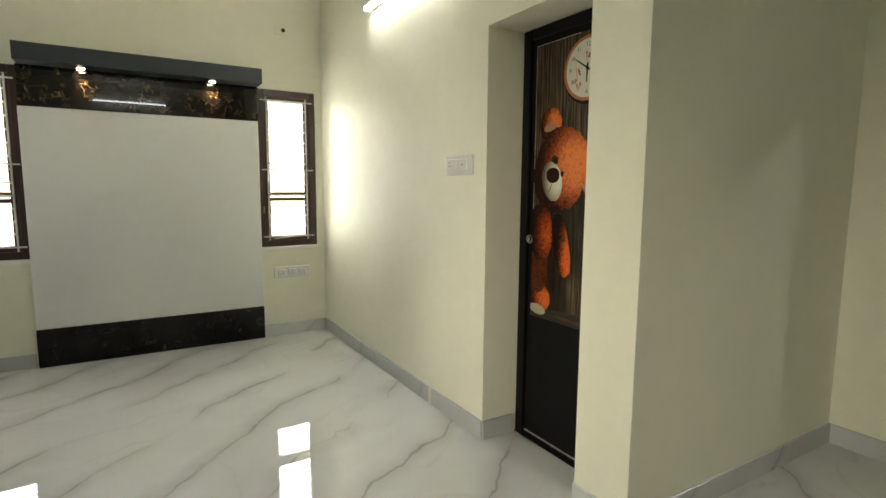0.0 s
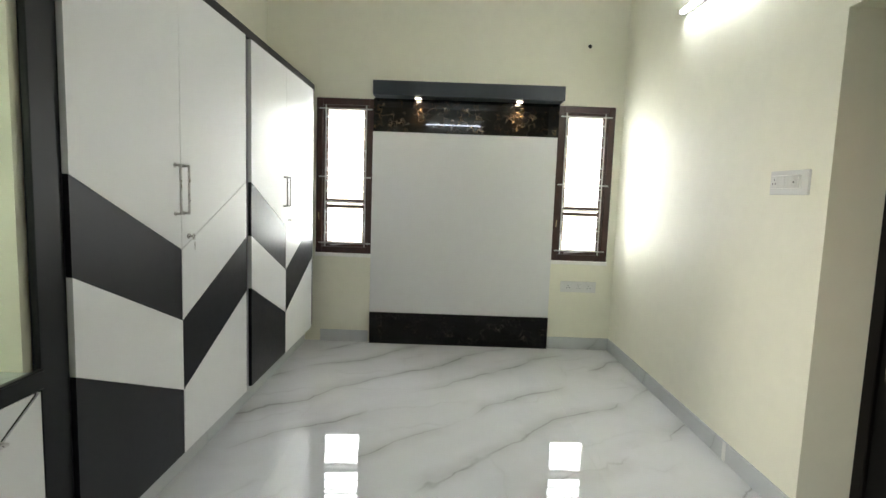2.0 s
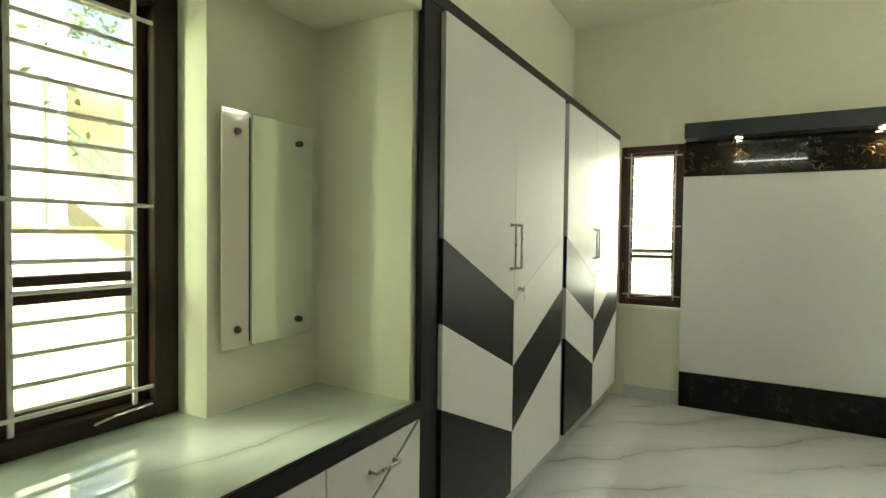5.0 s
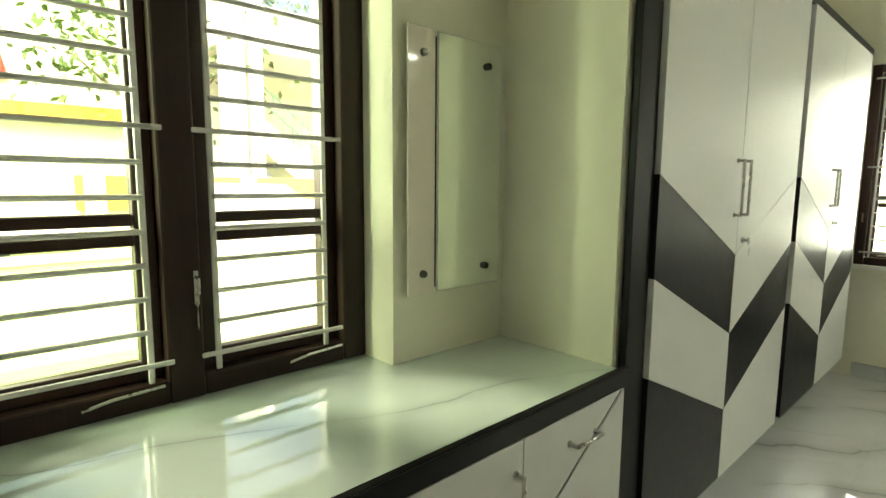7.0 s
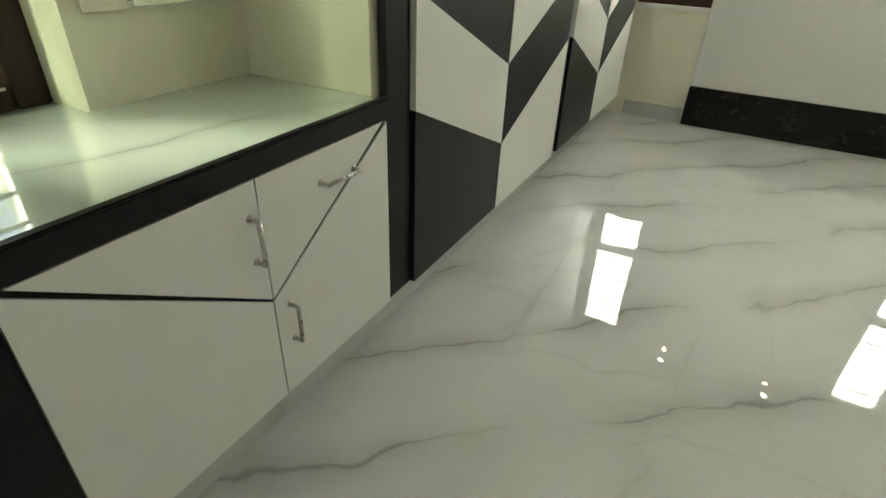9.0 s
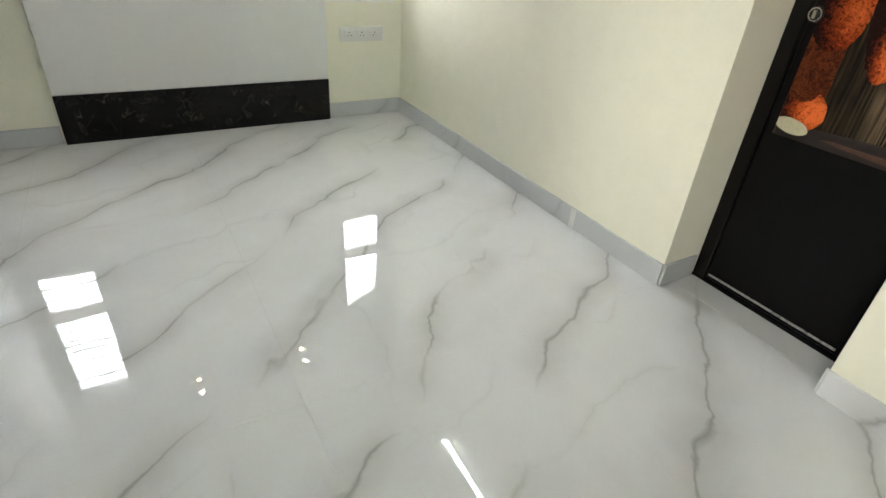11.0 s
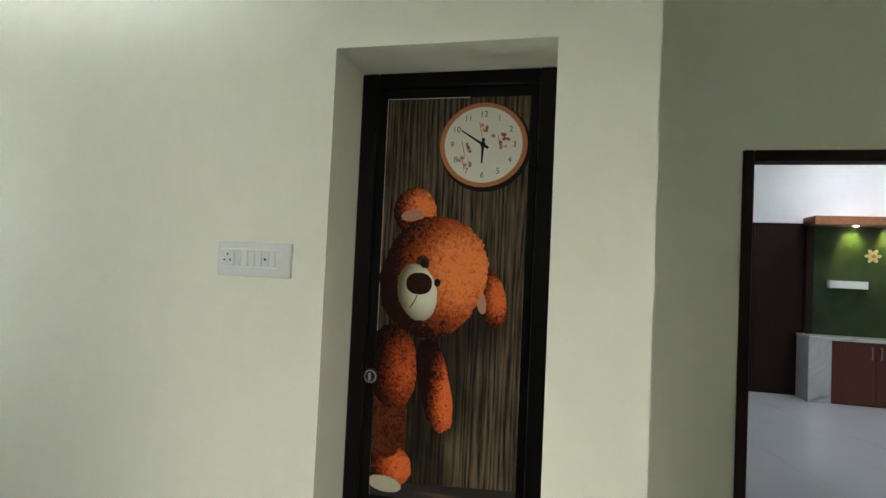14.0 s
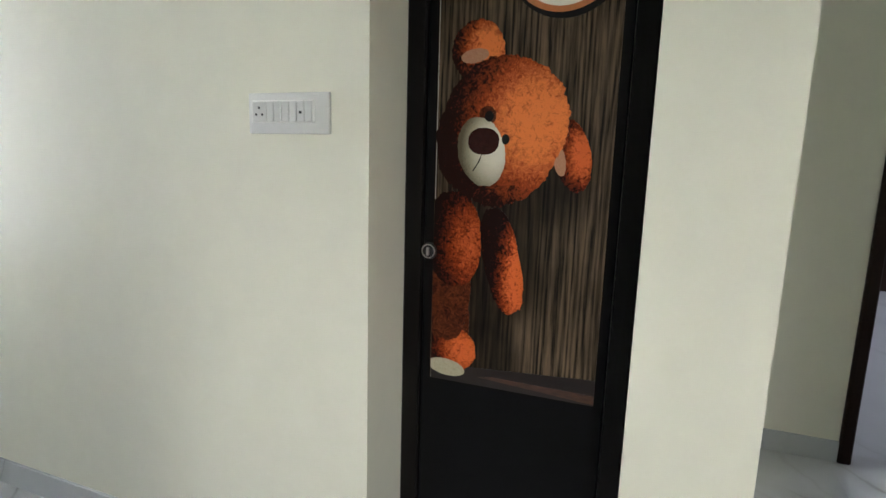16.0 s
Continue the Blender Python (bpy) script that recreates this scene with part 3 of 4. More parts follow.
def base_cabinet(y0, y1, label, mirrored=False):
    cab = thing("base_cabinet", (FRONT, (y0 + y1) / 2, 0), label, "cabinet", group="cabinets under the counter")
    part("body", box(bmesh.new(), XW + 0.01, FRONT - 0.012, y0 + 0.001, y1 - 0.001, ZB, 0.768), EDGE, cab)
    part("plinth", box(bmesh.new(), XW + 0.01, -1.120, y0 + 0.001, y1 - 0.001, 0, ZB - 0.001, 0.002), SKIRT, cab, "pale marble plinth")
    ym, zm, zt = (y0 + y1) / 2, 0.474, 0.766
    g, T, x = 0.002, 0.018, FRONT - 0.011
    line = 0.0045
    sg = -1 if mirrored else 1
    pieces = [
        ("drawer_front", [(y0 + 0.02, zt), (ym - g, zt), (ym - g, zm + line)]),
        ("drawer_front", [(ym + g, zm + line), (ym + g, zt), (y1 - 0.02, zt)]),
        ("door", [(y0, ZB), (ym - g, ZB), (ym - g, zm - line), (y0, zt - 0.002)]),
        ("door", [(ym + g, ZB), (y1, ZB), (y1, zt - 0.002), (ym + g, zm - line)]),
    ]
    for k, (name, pts) in enumerate(pieces):
        pc = part(name, face(bmesh.new(), x, pts, T), WHITE_LAM, cab, "white laminate front")
        if k == (1 if mirrored else 0):
            d_handle(pc, x + T, (ym - 0.026 * sg, 0.590), (ym - 0.026 * sg, 0.690))
        if k == (0 if mirrored else 1):
            d_handle(pc, x + T, (ym + (-0.185 if mirrored else 0.185), 0.690), (ym + (-0.305 if mirrored else 0.305), 0.684))
        if k == (2 if mirrored else 3):
            d_handle(pc, x + T, (ym + 0.046 * sg, 0.335), (ym + 0.046 * sg, 0.437))
    for e, k in ((y0 + 0.01, -1), (y1 - 0.01, 1)):
        bm = bmesh.new()
        prism(bm, [(x, ym, zm - 0.005), (x, ym, zm + 0.005), (x, e, zt + 0.004), (x, e, zt - 0.007)], (T - 0.004, 0, 0))
        part("groove_strip", bm, BLACK_LAM, cab, "black strip in the diagonal joint")
    return cab


base_cabinet(1.704, 2.612, "white base cabinet with triangular drawers under the counter")
base_cabinet(0.640, 1.598, "white base cabinet with diagonal black joints under the counter", True)
single("counter_post", box(bmesh.new(), FRONT - 0.10, FRONT + 0.004, 1.600, 1.702, ZB, 0.769, 0.002), BLACK_LAM, "charcoal laminate post between two cabinets", "trim", kind="structure")

single("plinth_length", box(bmesh.new(), XW + 0.01, -1.122, 1.597, 1.705, 0, ZB - 0.002), SKIRT, "pale marble plinth under the cabinets", "trim", kind="structure")

# ---- mirror on the recess wall ----
mir = thing("wall_mirror", (XW + 0.012, 2.335, 1.03), "frameless mirror with a side strip, its reflection painted cream, on four steel studs", "mirror")
zz0, zz1 = 1.022, 1.765
MX = XW + 0.020
part("mirror_strip", box(bmesh.new(), MX, MX + 0.006, 2.168, 2.268, zz0, zz1, 0.0015), MIRROR_WHITE, mir, "narrow mirror side strip with the reflected wall painted in cream")
part("mirror_glass", box(bmesh.new(), MX + 0.001, MX + 0.006, 2.2795, 2.5475, zz0 + 0.0025, zz1 - 0.0025, 0.0015), MIRROR, mir, "silvered mirror glass")
part("polished_edge", box(bmesh.new(), MX, MX + 0.004, 2.277, 2.550, zz0, zz1, 0.001), PLASTIC, mir, "pale polished glass edge")
part("backing", box(bmesh.new(), XW + 0.001, MX - 0.001, 2.190, 2.530, zz0 + 0.015, zz1 - 0.015), HOLE, mir)
for sy in (2.222, 2.482):
    for sz in (zz0 + 0.060, zz1 - 0.068):
        part("stud", rod(bmesh.new(), (MX + 0.004, sy, sz), (MX + 0.016, sy, sz), 0.012, 14, 0.010), STUD, mir, "dark steel stud")

# ---- television panel ----
tv = thing("television_unit", (0.25, YN, 0), "white wall panel with black marble bands and a grey pelmet", "tv unit")
PX0, PX1 = -0.560, 1.049
part("backboard", box(bmesh.new(), PX0 + 0.004, PX1 - 0.004, YN - 0.034, YN - 0.001, 0.285, 1.875, 0.002), WHITE_LAM, tv, "plain white laminate board")
part("kick_band", box(bmesh.new(), PX0 + 0.004, PX1 - 0.003, YN - 0.040, YN - 0.001, 0.0, 0.284, 0.002), BLACK_MARBLE_DULL, tv, "polished black marble with faint grey veins")
part("top_band", box(bmesh.new(), PX0 + 0.008, PX1 - 0.001, YN - 0.038, YN - 0.001, 1.876, 2.157, 0.002), BLACK_MARBLE, tv, "polished black marble with gold veins")
pel = part("pelmet", box(bmesh.new(), PX0 + 0.018, PX1 + 0.006, YN - 0.200, YN - 0.001, 2.158, 2.276, 0.003), GREY_LAM, tv, "slate grey laminate pelmet")
for sx in (-0.17, 0.69):
    part("spotlight_rim", rod(bmesh.new(), (sx, 5.75, 2.159), (sx, 5.75, 2.150), 0.030, 18), STEEL, pel)
    part("spotlight", rod(bmesh.new(), (sx, 5.75, 2.156), (sx, 5.75, 2.146), 0.020, 16), SPOT_GLOW, pel, "lit warm spotlight")


# ---- tube lights ----
def tube_light(at, length, along, out, label, glow):
    at, along, out = Vector(at), Vector(along), Vector(out)
    t = thing("tube_light", at, label, "tube light", group="tube lights")
    a, b = at - along * length / 2, at + along * length / 2
    base = bmesh.new()
    ctr = at + out * 0.014
    half = along * length / 2 + out * 0.013 + Vector((0, 0, 0.016))
    box(base, *sorted((ctr.x - half.x, ctr.x + half.x)), *sorted((ctr.y - half.y, ctr.y + half.y)), ctr.z - 0.016, ctr.z + 0.016, 0.003)
    part("batten", base, PLASTIC, t)
    part("tube", rod(bmesh.new(), a + out * 0.042 + along * 0.02, b + out * 0.042 - along * 0.02, 0.014, 14), glow, t, "lit white tube")
    for p, s in ((a, 1), (b, -1)):
        part("end_cap", rod(bmesh.new(), p + out * 0.042, p + out * 0.042 + along * 0.022 * s, 0.016, 12), PLASTIC, t)
    return t


tube_light((XE, 4.135, 2.575), 1.22, (0, 1, 0), (-1, 0, 0), "lit white tube light on the cream wall", TUBE)
tube_light((0.23, YS, 2.88), 1.24, (1, 0, 0), (0, 1, 0), "dimly lit bluish tube light on the cream wall", TUBE_DIM)


# ---- switch plates and wall fittings ----
def plate_on_east(y0, y1, z0, z1):
    p = thing("switchboard", (XE, (y0 + y1) / 2, z0), "white plastic switchboard with one socket and a row of switches", "switchboard")
    part("plate", box(bmesh.new(), XE - 0.012, XE, y0, y1, z0, z1, 0.005, 2), PLASTIC, p)
    part("module_bed", box(bmesh.new(), XE - 0.016, XE - 0.011, y1 - 0.215, y1 - 0.013, z1 - 0.080, z1 - 0.020, 0.002), SILL_WHITE, p)
    w = 0.194 / 8
    zc = z1 - 0.050
    for k in (0, 2, 3, 4, 5, 6, 7):
        hi = y1 - 0.017 - k * w
        lo = hi - (2 * w if k == 0 else w)
        m = part("rocker" if k else "socket", box(bmesh.new(), XE - (0.0205 if k % 2 else 0.0195), XE - 0.015, lo + 0.0012, hi - 0.0012, zc - 0.026, zc + 0.026, 0.0015), PLASTIC, p)
        c = (lo + hi) / 2
        if k == 0:
            for dy, dz in ((0, 0.010), (-0.010, -0.008), (0.010, -0.008)):
                part("pin_hole", rod(bmesh.new(), (XE - 0.0201, c + dy, zc + dz), (XE - 0.0190, c + dy, zc + dz), 0.0036, 8), HOLE, m)
        if k == 6:
            part("indicator", box(bmesh.new(), XE - 0.0206, XE - 0.0190, c - 0.004, c + 0.004, zc - 0.006, zc + 0.001), HOLE, m)
    return p


plate_on_east(3.418, 3.676, 1.402, 1.510)
sp = thing("socket_plate", (1.3, YN, 0.52), "white plastic socket plate low on the wall", "socket plate")
part("plate", box(bmesh.new(), 1.148, 1.464, YN - 0.012, YN, 0.520, 0.618, 0.005, 2), PLASTIC, sp)
for k, xx in enumerate((1.215, 1.305, 1.40)):
    m = part("socket", box(bmesh.new(), xx - 0.034, xx + 0.034, YN - 0.017, YN - 0.011, 0.544, 0.594, 0.002), PLASTIC, sp)
    for dx, dz in ((0, 0.011), (-0.011, -0.008), (0.011, -0.008)):
        part("pin_hole", rod(bmesh.new(), (xx + dx, YN - 0.0176, 0.569 + dz), (xx + dx, YN - 0.0166, 0.569 + dz), 0.004, 8), HOLE, m)
scr = thing("wall_box", (1.28, YN, 2.62), "small round cable outlet with a dark hole in the wall", "cable outlet")
part("plate", box(bmesh.new(), 1.222, 1.302, YN - 0.008, YN, 2.612, 2.700, 0.004, 2), WALL, scr)
part("hole", rod(bmesh.new(), (1.284, YN - 0.0088, 2.655), (1.284, YN - 0.006, 2.655), 0.017, 16), HOLE, scr, "dark cable hole")
cov = single("blank_cover", box(bmesh.new(), -0.650, -0.578, YN - 0.008, YN, 2.690, 2.772, 0.004, 2), WALL, "cream blank cover plate high on the wall", "cover plate")
hook = thing("fan_hook", (0.2, 4.86, ZC), "steel fan hook and loose wires in the ceiling", "ceiling hook")
part("hook", bent(bmesh.new(), [(0.2, 4.86, ZC), (0.2, 4.86, ZC - 0.05), (0.225, 4.86, ZC - 0.075), (0.205, 4.86, ZC - 0.10)], 0.005), STEEL, hook)
part("wire", bent(bmesh.new(), [(0.18, 4.88, ZC), (0.175, 4.87, ZC - 0.06), (0.155, 4.85, ZC - 0.10)], 0.0025), HOLE, hook)


# ---- the bathroom door and its printed picture ----
def planks_material():
    """Dark reeded boards, in a print: narrow upright ribs of uneven brown."""
    mat = bpy.data.materials.new("printed_reeded_boards")
    mat.use_nodes = True
    nt = mat.node_tree
    n, link = nt.nodes, nt.links.new
    b = n["Principled BSDF"]
    b.inputs["Roughness"].default_value = 0.35
    b.inputs["Specular IOR Level"].default_value = 0.15
    geo = n.new("ShaderNodeNewGeometry")
    mp = n.new("ShaderNodeMapping")
    mp.inputs["Scale"].default_value = (1, 1, 0.05)
    link(geo.outputs["Position"], mp.inputs[0])
    t = n.new("ShaderNodeTexNoise")
    t.inputs["Scale"].default_value, t.inputs["Detail"].default_value, t.inputs["Roughness"].default_value = 115, 4, 0.62
    link(mp.outputs[0], t.inputs["Vector"])
    wav = n.new("ShaderNodeTexWave")
    wav.wave_type, wav.bands_direction, wav.wave_profile = "BANDS", "Y", "SIN"
    wav.inputs["Scale"].default_value, wav.inputs["Distortion"].default_value = 17.0, 14.0
    wav.inputs["Detail"].default_value, wav.inputs["Detail Scale"].default_value = 2.0, 1.2
    link(mp.outputs[0], wav.inputs["Vector"])
    rib = n.new("ShaderNodeMath")
    rib.operation = "MULTIPLY_ADD"
    rib.inputs[1].default_value, rib.inputs[2].default_value = 0.24, -0.12
    link(wav.outputs["Fac"], rib.inputs[0])
    tsum = n.new("ShaderNodeMath")
    tsum.operation = "ADD"
    link(t.outputs["Fac"], tsum.inputs[0])
    link(rib.outputs[0], tsum.inputs[1])
    t2 = n.new("ShaderNodeTexNoise")
    t2.inputs["Scale"].default_value, t2.inputs["Detail"].default_value = 7, 3
    link(geo.outputs["Position"], t2.inputs["Vector"])
    r = n.new("ShaderNodeValToRGB")
    r.color_ramp.elements[0].position, r.color_ramp.elements[0].color = 0.30, (0.006, 0.0042, 0.0026, 1)
    r.color_ramp.elements[1].position, r.color_ramp.elements[1].color = 0.72, (0.135, 0.094, 0.056, 1)
    link(tsum.outputs[0], r.inputs[0])
    m = n.new("ShaderNodeMix")
    m.data_type = "RGBA"
    m.blend_type = "MULTIPLY"
    m.inputs["Factor"].default_value = 0.4
    link(r.outputs[0], m.inputs["A"])
    r2 = n.new("ShaderNodeMapRange")
    r2.inputs["From Min"].default_value, r2.inputs["From Max"].default_value = 0.3, 0.7
    r2.inputs["To Min"].default_value, r2.inputs["To Max"].default_value = 0.35, 1.3
    link(t2.outputs["Fac"], r2.inputs["Value"])
    link(r2.outputs[0], m.inputs["B"])
    out = m.outputs["Result"]
    for cy, cz, reach in ((2.98, 1.32, 0.27), (3.02, 1.02, 0.20), (3.06, 0.78, 0.16)):
        d = n.new("ShaderNodeVectorMath")
        d.operation = "DISTANCE"
        d.inputs[1].default_value = (LX, cy, cz)
        link(geo.outputs["Position"], d.inputs[0])
        f = n.new("ShaderNodeMapRange")
        f.interpolation_type = "SMOOTHSTEP"
        f.inputs["From Min"].default_value, f.inputs["From Max"].default_value = reach * 0.5, reach
        f.inputs["To Min"].default_value, f.inputs["To Max"].default_value = 0.25, 1.0
        link(d.outputs["Value"], f.inputs["Value"])
        k = n.new("ShaderNodeMix")
        k.data_type = "RGBA"
        k.blend_type = "MULTIPLY"
        k.inputs["Factor"].default_value = 1.0
        link(out, k.inputs["A"])
        link(f.outputs[0], k.inputs["B"])
        out = k.outputs["Result"]
    link(out, b.inputs["Base Color"])
    return mat


def fur_material(name, tones, shape=None, scale=31, curly=1.0, crest=0.92):
    """A print of curly plush: clumps with dark gaps and fine hairs. shape: y, z, and the half sizes of the rounded form in the picture."""
    mat = bpy.data.materials.new(name)
    mat.use_nodes = True
    nt = mat.node_tree
    n, link = nt.nodes, nt.links.new
    b = n["Principled BSDF"]
    b.inputs["Roughness"].default_value = 0.4
    b.inputs["Specular IOR Level"].default_value = 0.12
    geo = n.new("ShaderNodeNewGeometry")

    def tex(size, detail, dist, vec):
        t = n.new("ShaderNodeTexNoise")
        t.inputs["Scale"].default_value, t.inputs["Detail"].default_value, t.inputs["Distortion"].default_value = size, detail, dist
        link(vec, t.inputs["Vector"])
        return t

    def calc(op, a, c):
        m = n.new("ShaderNodeMath")
        m.operation = op
        for i, v in enumerate((a, c)):
            if isinstance(v, (int, float)):
                m.inputs[i].default_value = v
            else:
                link(v, m.inputs[i])
        return m.outputs[0]

    pos = geo.outputs["Position"]
    bend = tex(scale * 0.8, 3, 0.5, pos)
    mad = n.new("ShaderNodeVectorMath")
    mad.operation = "MULTIPLY_ADD"
    mad.inputs[1].default_value = (0.03, 0.03, 0.03)
    link(bend.outputs["Color"], mad.inputs[0])
    link(pos, mad.inputs[2])
    curl = tex(scale * 1.7, 2, 1.4, mad.outputs[0])
    tuft = tex(scale * 2.9, 2, 1.5, mad.outputs[0])
    hair = tex(scale * 6.0, 4, 1.0, mad.outputs[0])
    val = calc("MULTIPLY", calc("SUBTRACT", curl.outputs["Fac"], 0.5), -0.35 * curly)
    val = calc("ADD", val, calc("MULTIPLY", calc("SUBTRACT", tuft.outputs["Fac"], 0.5), 0.62 * curly))
    val = calc("ADD", val, calc("MULTIPLY", calc("SUBTRACT", hair.outputs["Fac"], 0.5), 0.48 * curly))
    speck = n.new("ShaderNodeMapRange")
    speck.interpolation_type = "SMOOTHSTEP"
    speck.inputs["From Min"].default_value, speck.inputs["From Max"].default_value = 0.50, 0.74
    speck.inputs["To Min"].default_value, speck.inputs["To Max"].default_value = 0.0, -0.24 * curly
    link(curl.outputs["Fac"], speck.inputs["Value"])
    val = calc("ADD", val, speck.outputs[0])
    if shape:
        mp = n.new("ShaderNodeMapping")
        mp.vector_type = "POINT"
        mp.inputs["Location"].default_value = (0, -shape[0] / shape[2], -shape[1] / shape[3])
        mp.inputs["Scale"].default_value = (0, 1 / shape[2], 1 / shape[3])
        link(pos, mp.inputs[0])
        length = n.new("ShaderNodeVectorMath")
        length.operation = "LENGTH"
        shift = n.new("ShaderNodeVectorMath")
        shift.operation = "ADD"
        shift.inputs[1].default_value = (0, 0.48, -0.08)
        link(mp.outputs[0], shift.inputs[0])
        link(shift.outputs[0], length.inputs[0])
        fall = n.new("ShaderNodeMapRange")
        fall.interpolation_type = "SMOOTHSTEP"
        fall.inputs["From Min"].default_value, fall.inputs["From Max"].default_value = 0.10, 1.45
        fall.inputs["To Min"].default_value, fall.inputs["To Max"].default_value = crest, -0.06
        link(length.outputs["Value"], fall.inputs["Value"])
        val = calc("ADD", val, fall.outputs[0])
    else:
        val = calc("ADD", val, 0.45)
    r = n.new("ShaderNodeValToRGB")
    e = r.color_ramp.elements
    e[0].position, e[0].color = 0.08, (*tones[0], 1)
    e[1].position, e[1].color = 0.86, (*tones[2], 1)
    k = e.new(0.45)
    k.color = (*tones[1], 1)
    link(val, r.inputs[0])
    link(r.outputs[0], b.inputs["Base Color"])
    return mat


DX = XE + 0.222                     # front of the door frame
LX = DX + 0.014                     # the door leaf's face
ORANGE = ((0.014, 0.0030, 0.0015), (0.29, 0.047, 0.0105), (0.76, 0.205, 0.05))
RED = ((0.008, 0.0017, 0.001), (0.19, 0.025, 0.005), (0.62, 0.125, 0.028))
DEEP = ((0.006, 0.0016, 0.001), (0.075, 0.016, 0.005), (0.20, 0.05, 0.016))
CREAM = ((0.10, 0.085, 0.05), (0.40, 0.37, 0.26), (0.66, 0.63, 0.51))
PINK = ((0.20, 0.08, 0.04), (0.42, 0.22, 0.13), (0.62, 0.42, 0.30))
FUR = fur_material("printed_orange_plush", ORANGE, (3.022, 1.435, 0.20, 0.22), curly=0.8)
FUR_EAR = fur_material("printed_ear_plush", ORANGE, (3.105, 1.652, 0.09, 0.085))
FUR_EAR_LOW = fur_material("printed_lower_ear_plush", RED, (2.825, 1.366, 0.065, 0.11))
FUR_ARM = fur_material("printed_arm_plush", RED, (2.985, 1.00, 0.060, 0.18), curly=1.25, crest=0.95)
FUR_SHOULDER = fur_material("printed_shoulder_plush", RED, (3.145, 1.09, 0.095, 0.16), crest=0.66)
FUR_DEEP = fur_material("printed_shaded_plush", DEEP)
FUR_FOOT = fur_material("printed_foot_plush", RED, (3.150, 0.775, 0.10, 0.09))
CREAM_FUR = fur_material("printed_cream_plush", CREAM, (3.082, 1.372, 0.085, 0.115), 90, 0.25, 0.95)
SOLE_FUR = fur_material("printed_sole_plush", CREAM, None, 90, 0.4)
PINK_FUR = fur_material("printed_pink_plush", PINK, None, 90, 0.4)
NOSE = material("printed_dark_brown_nose", (0.030, 0.008, 0.006), 0.25, vary=0.3, scale=20, spec=0.2)
PLANKS = planks_material()
BOARD_FLOOR = material("printed_dark_floorboard", (0.014, 0.0075, 0.005), 0.3, vary=0.5, scale=12, stretch=(1, 0.4, 3), second=(0.006, 0.004, 0.0035))
BOARD_EDGE = material("printed_worn_board_edge", (0.10, 0.040, 0.020), 0.3, scale=14, second=(0.02, 0.010, 0.007), stretch=(1, 0.5, 2))
CLOCK_FACE = material("printed_clock_face", (0.62, 0.59, 0.50), 0.3, vary=0.05, scale=10)
CLOCK_RIM = material("printed_orange_clock_rim", (0.40, 0.13, 0.035), 0.3, vary=0.25, scale=30)
INK = material("printed_black_ink", (0.008, 0.0075, 0.0075), 0.3, vary=0.2, spec=0.12)
INK_GREEN = material("printed_dark_green_ink", (0.04, 0.05, 0.03), 0.3, vary=0.2)
INK_RED = material("printed_red_flower_ink", (0.30, 0.05, 0.05), 0.3, vary=0.4, scale=60)
INK_TAN = material("printed_tan_flower_ink", (0.42, 0.20, 0.09), 0.3, vary=0.4, scale=60)

door = thing("door_1", (DX, (D0 + D1) / 2, 0), "closed black door printed with a peeping orange teddy bear and a clock", "door", kind="structure")
for a, b in ((D1 - 0.058, D1), (D0, D0 + 0.058)):
    part("frame", box(bmesh.new(), DX, DX + 0.075, a, b, 0, DH, 0.004), DOOR_FRAME, door)
part("frame", box(bmesh.new(), DX + 0.001, DX + 0.075, D0 + 0.058, D1 - 0.058, DH - 0.050, DH, 0.004), DOOR_FRAME, door)
leaf = part("leaf", box(bmesh.new(), LX, LX + 0.035, D0 + 0.060, D1 - 0.060, 0.012, DH - 0.053, 0.003), DOOR_BLACK, door, "black laminate door leaf")
part("bottom_strip", box(bmesh.new(), LX - 0.004, LX, D0 + 0.075, D1 - 0.066, 0.028, 0.038, 0.001), STEEL, leaf, "bright metal strip along the foot")
part("threshold", box(bmesh.new(), DX - 0.004, DX + 0.08, D0, D1, -0.005, 0.010, 0.002), DOOR_BLACK, door)

P0, P1, PZ0, PZ1 = 2.722, 3.216, 0.676, 2.034     # the picture
poster = part("poster", box(bmesh.new(), LX - 0.0015, LX, P0, P1, PZ0, PZ1), PLANKS, door, "print of dark reeded boards with a teddy bear and a clock")


def flat(name, pts, layer, mat, label=""):
    """A printed shape on the poster, a hair thick; points in y and z; cut at the poster's left edge."""
    pts = [(min(y, P1 - 0.002), z) for y, z in pts]
    bm = bmesh.new()
    vs = [bm.verts.new((LX - 0.0015 - 0.0006 * layer, y, z)) for y, z in pts]
    f = bm.faces.new(vs)
    if f.normal.x > 0:
        f.normal_flip()
    ext = bmesh.ops.extrude_face_region(bm, geom=[f])
    bmesh.ops.translate(bm, vec=(-0.0005, 0, 0), verts=[v for v in ext["geom"] if isinstance(v, bmesh.types.BMVert)])
    bmesh.ops.triangulate(bm, faces=bm.faces[:])
    bmesh.ops.recalc_face_normals(bm, faces=bm.faces[:])
    return part(name, bm, mat, poster, label)


def oval(cy, cz, ry, rz, tilt=0.0, fuzz=0.0, n=110, seed=0, power=2.0):
    """An oval outline with a tufted edge."""
    out = []
    for k in range(n):
        a = 2 * math.pi * k / n
        c, s = math.cos(a), math.sin(a)
        u = math.copysign(abs(c) ** (2 / power), c) * ry
        v = math.copysign(abs(s) ** (2 / power), s) * rz
        f = 1 + fuzz * (noise.noise(Vector((c * 4 + seed, s * 4, seed * 1.3))) + 0.9 * noise.noise(Vector((c * 23, s * 23 + seed, seed))))
        t = radians(tilt)
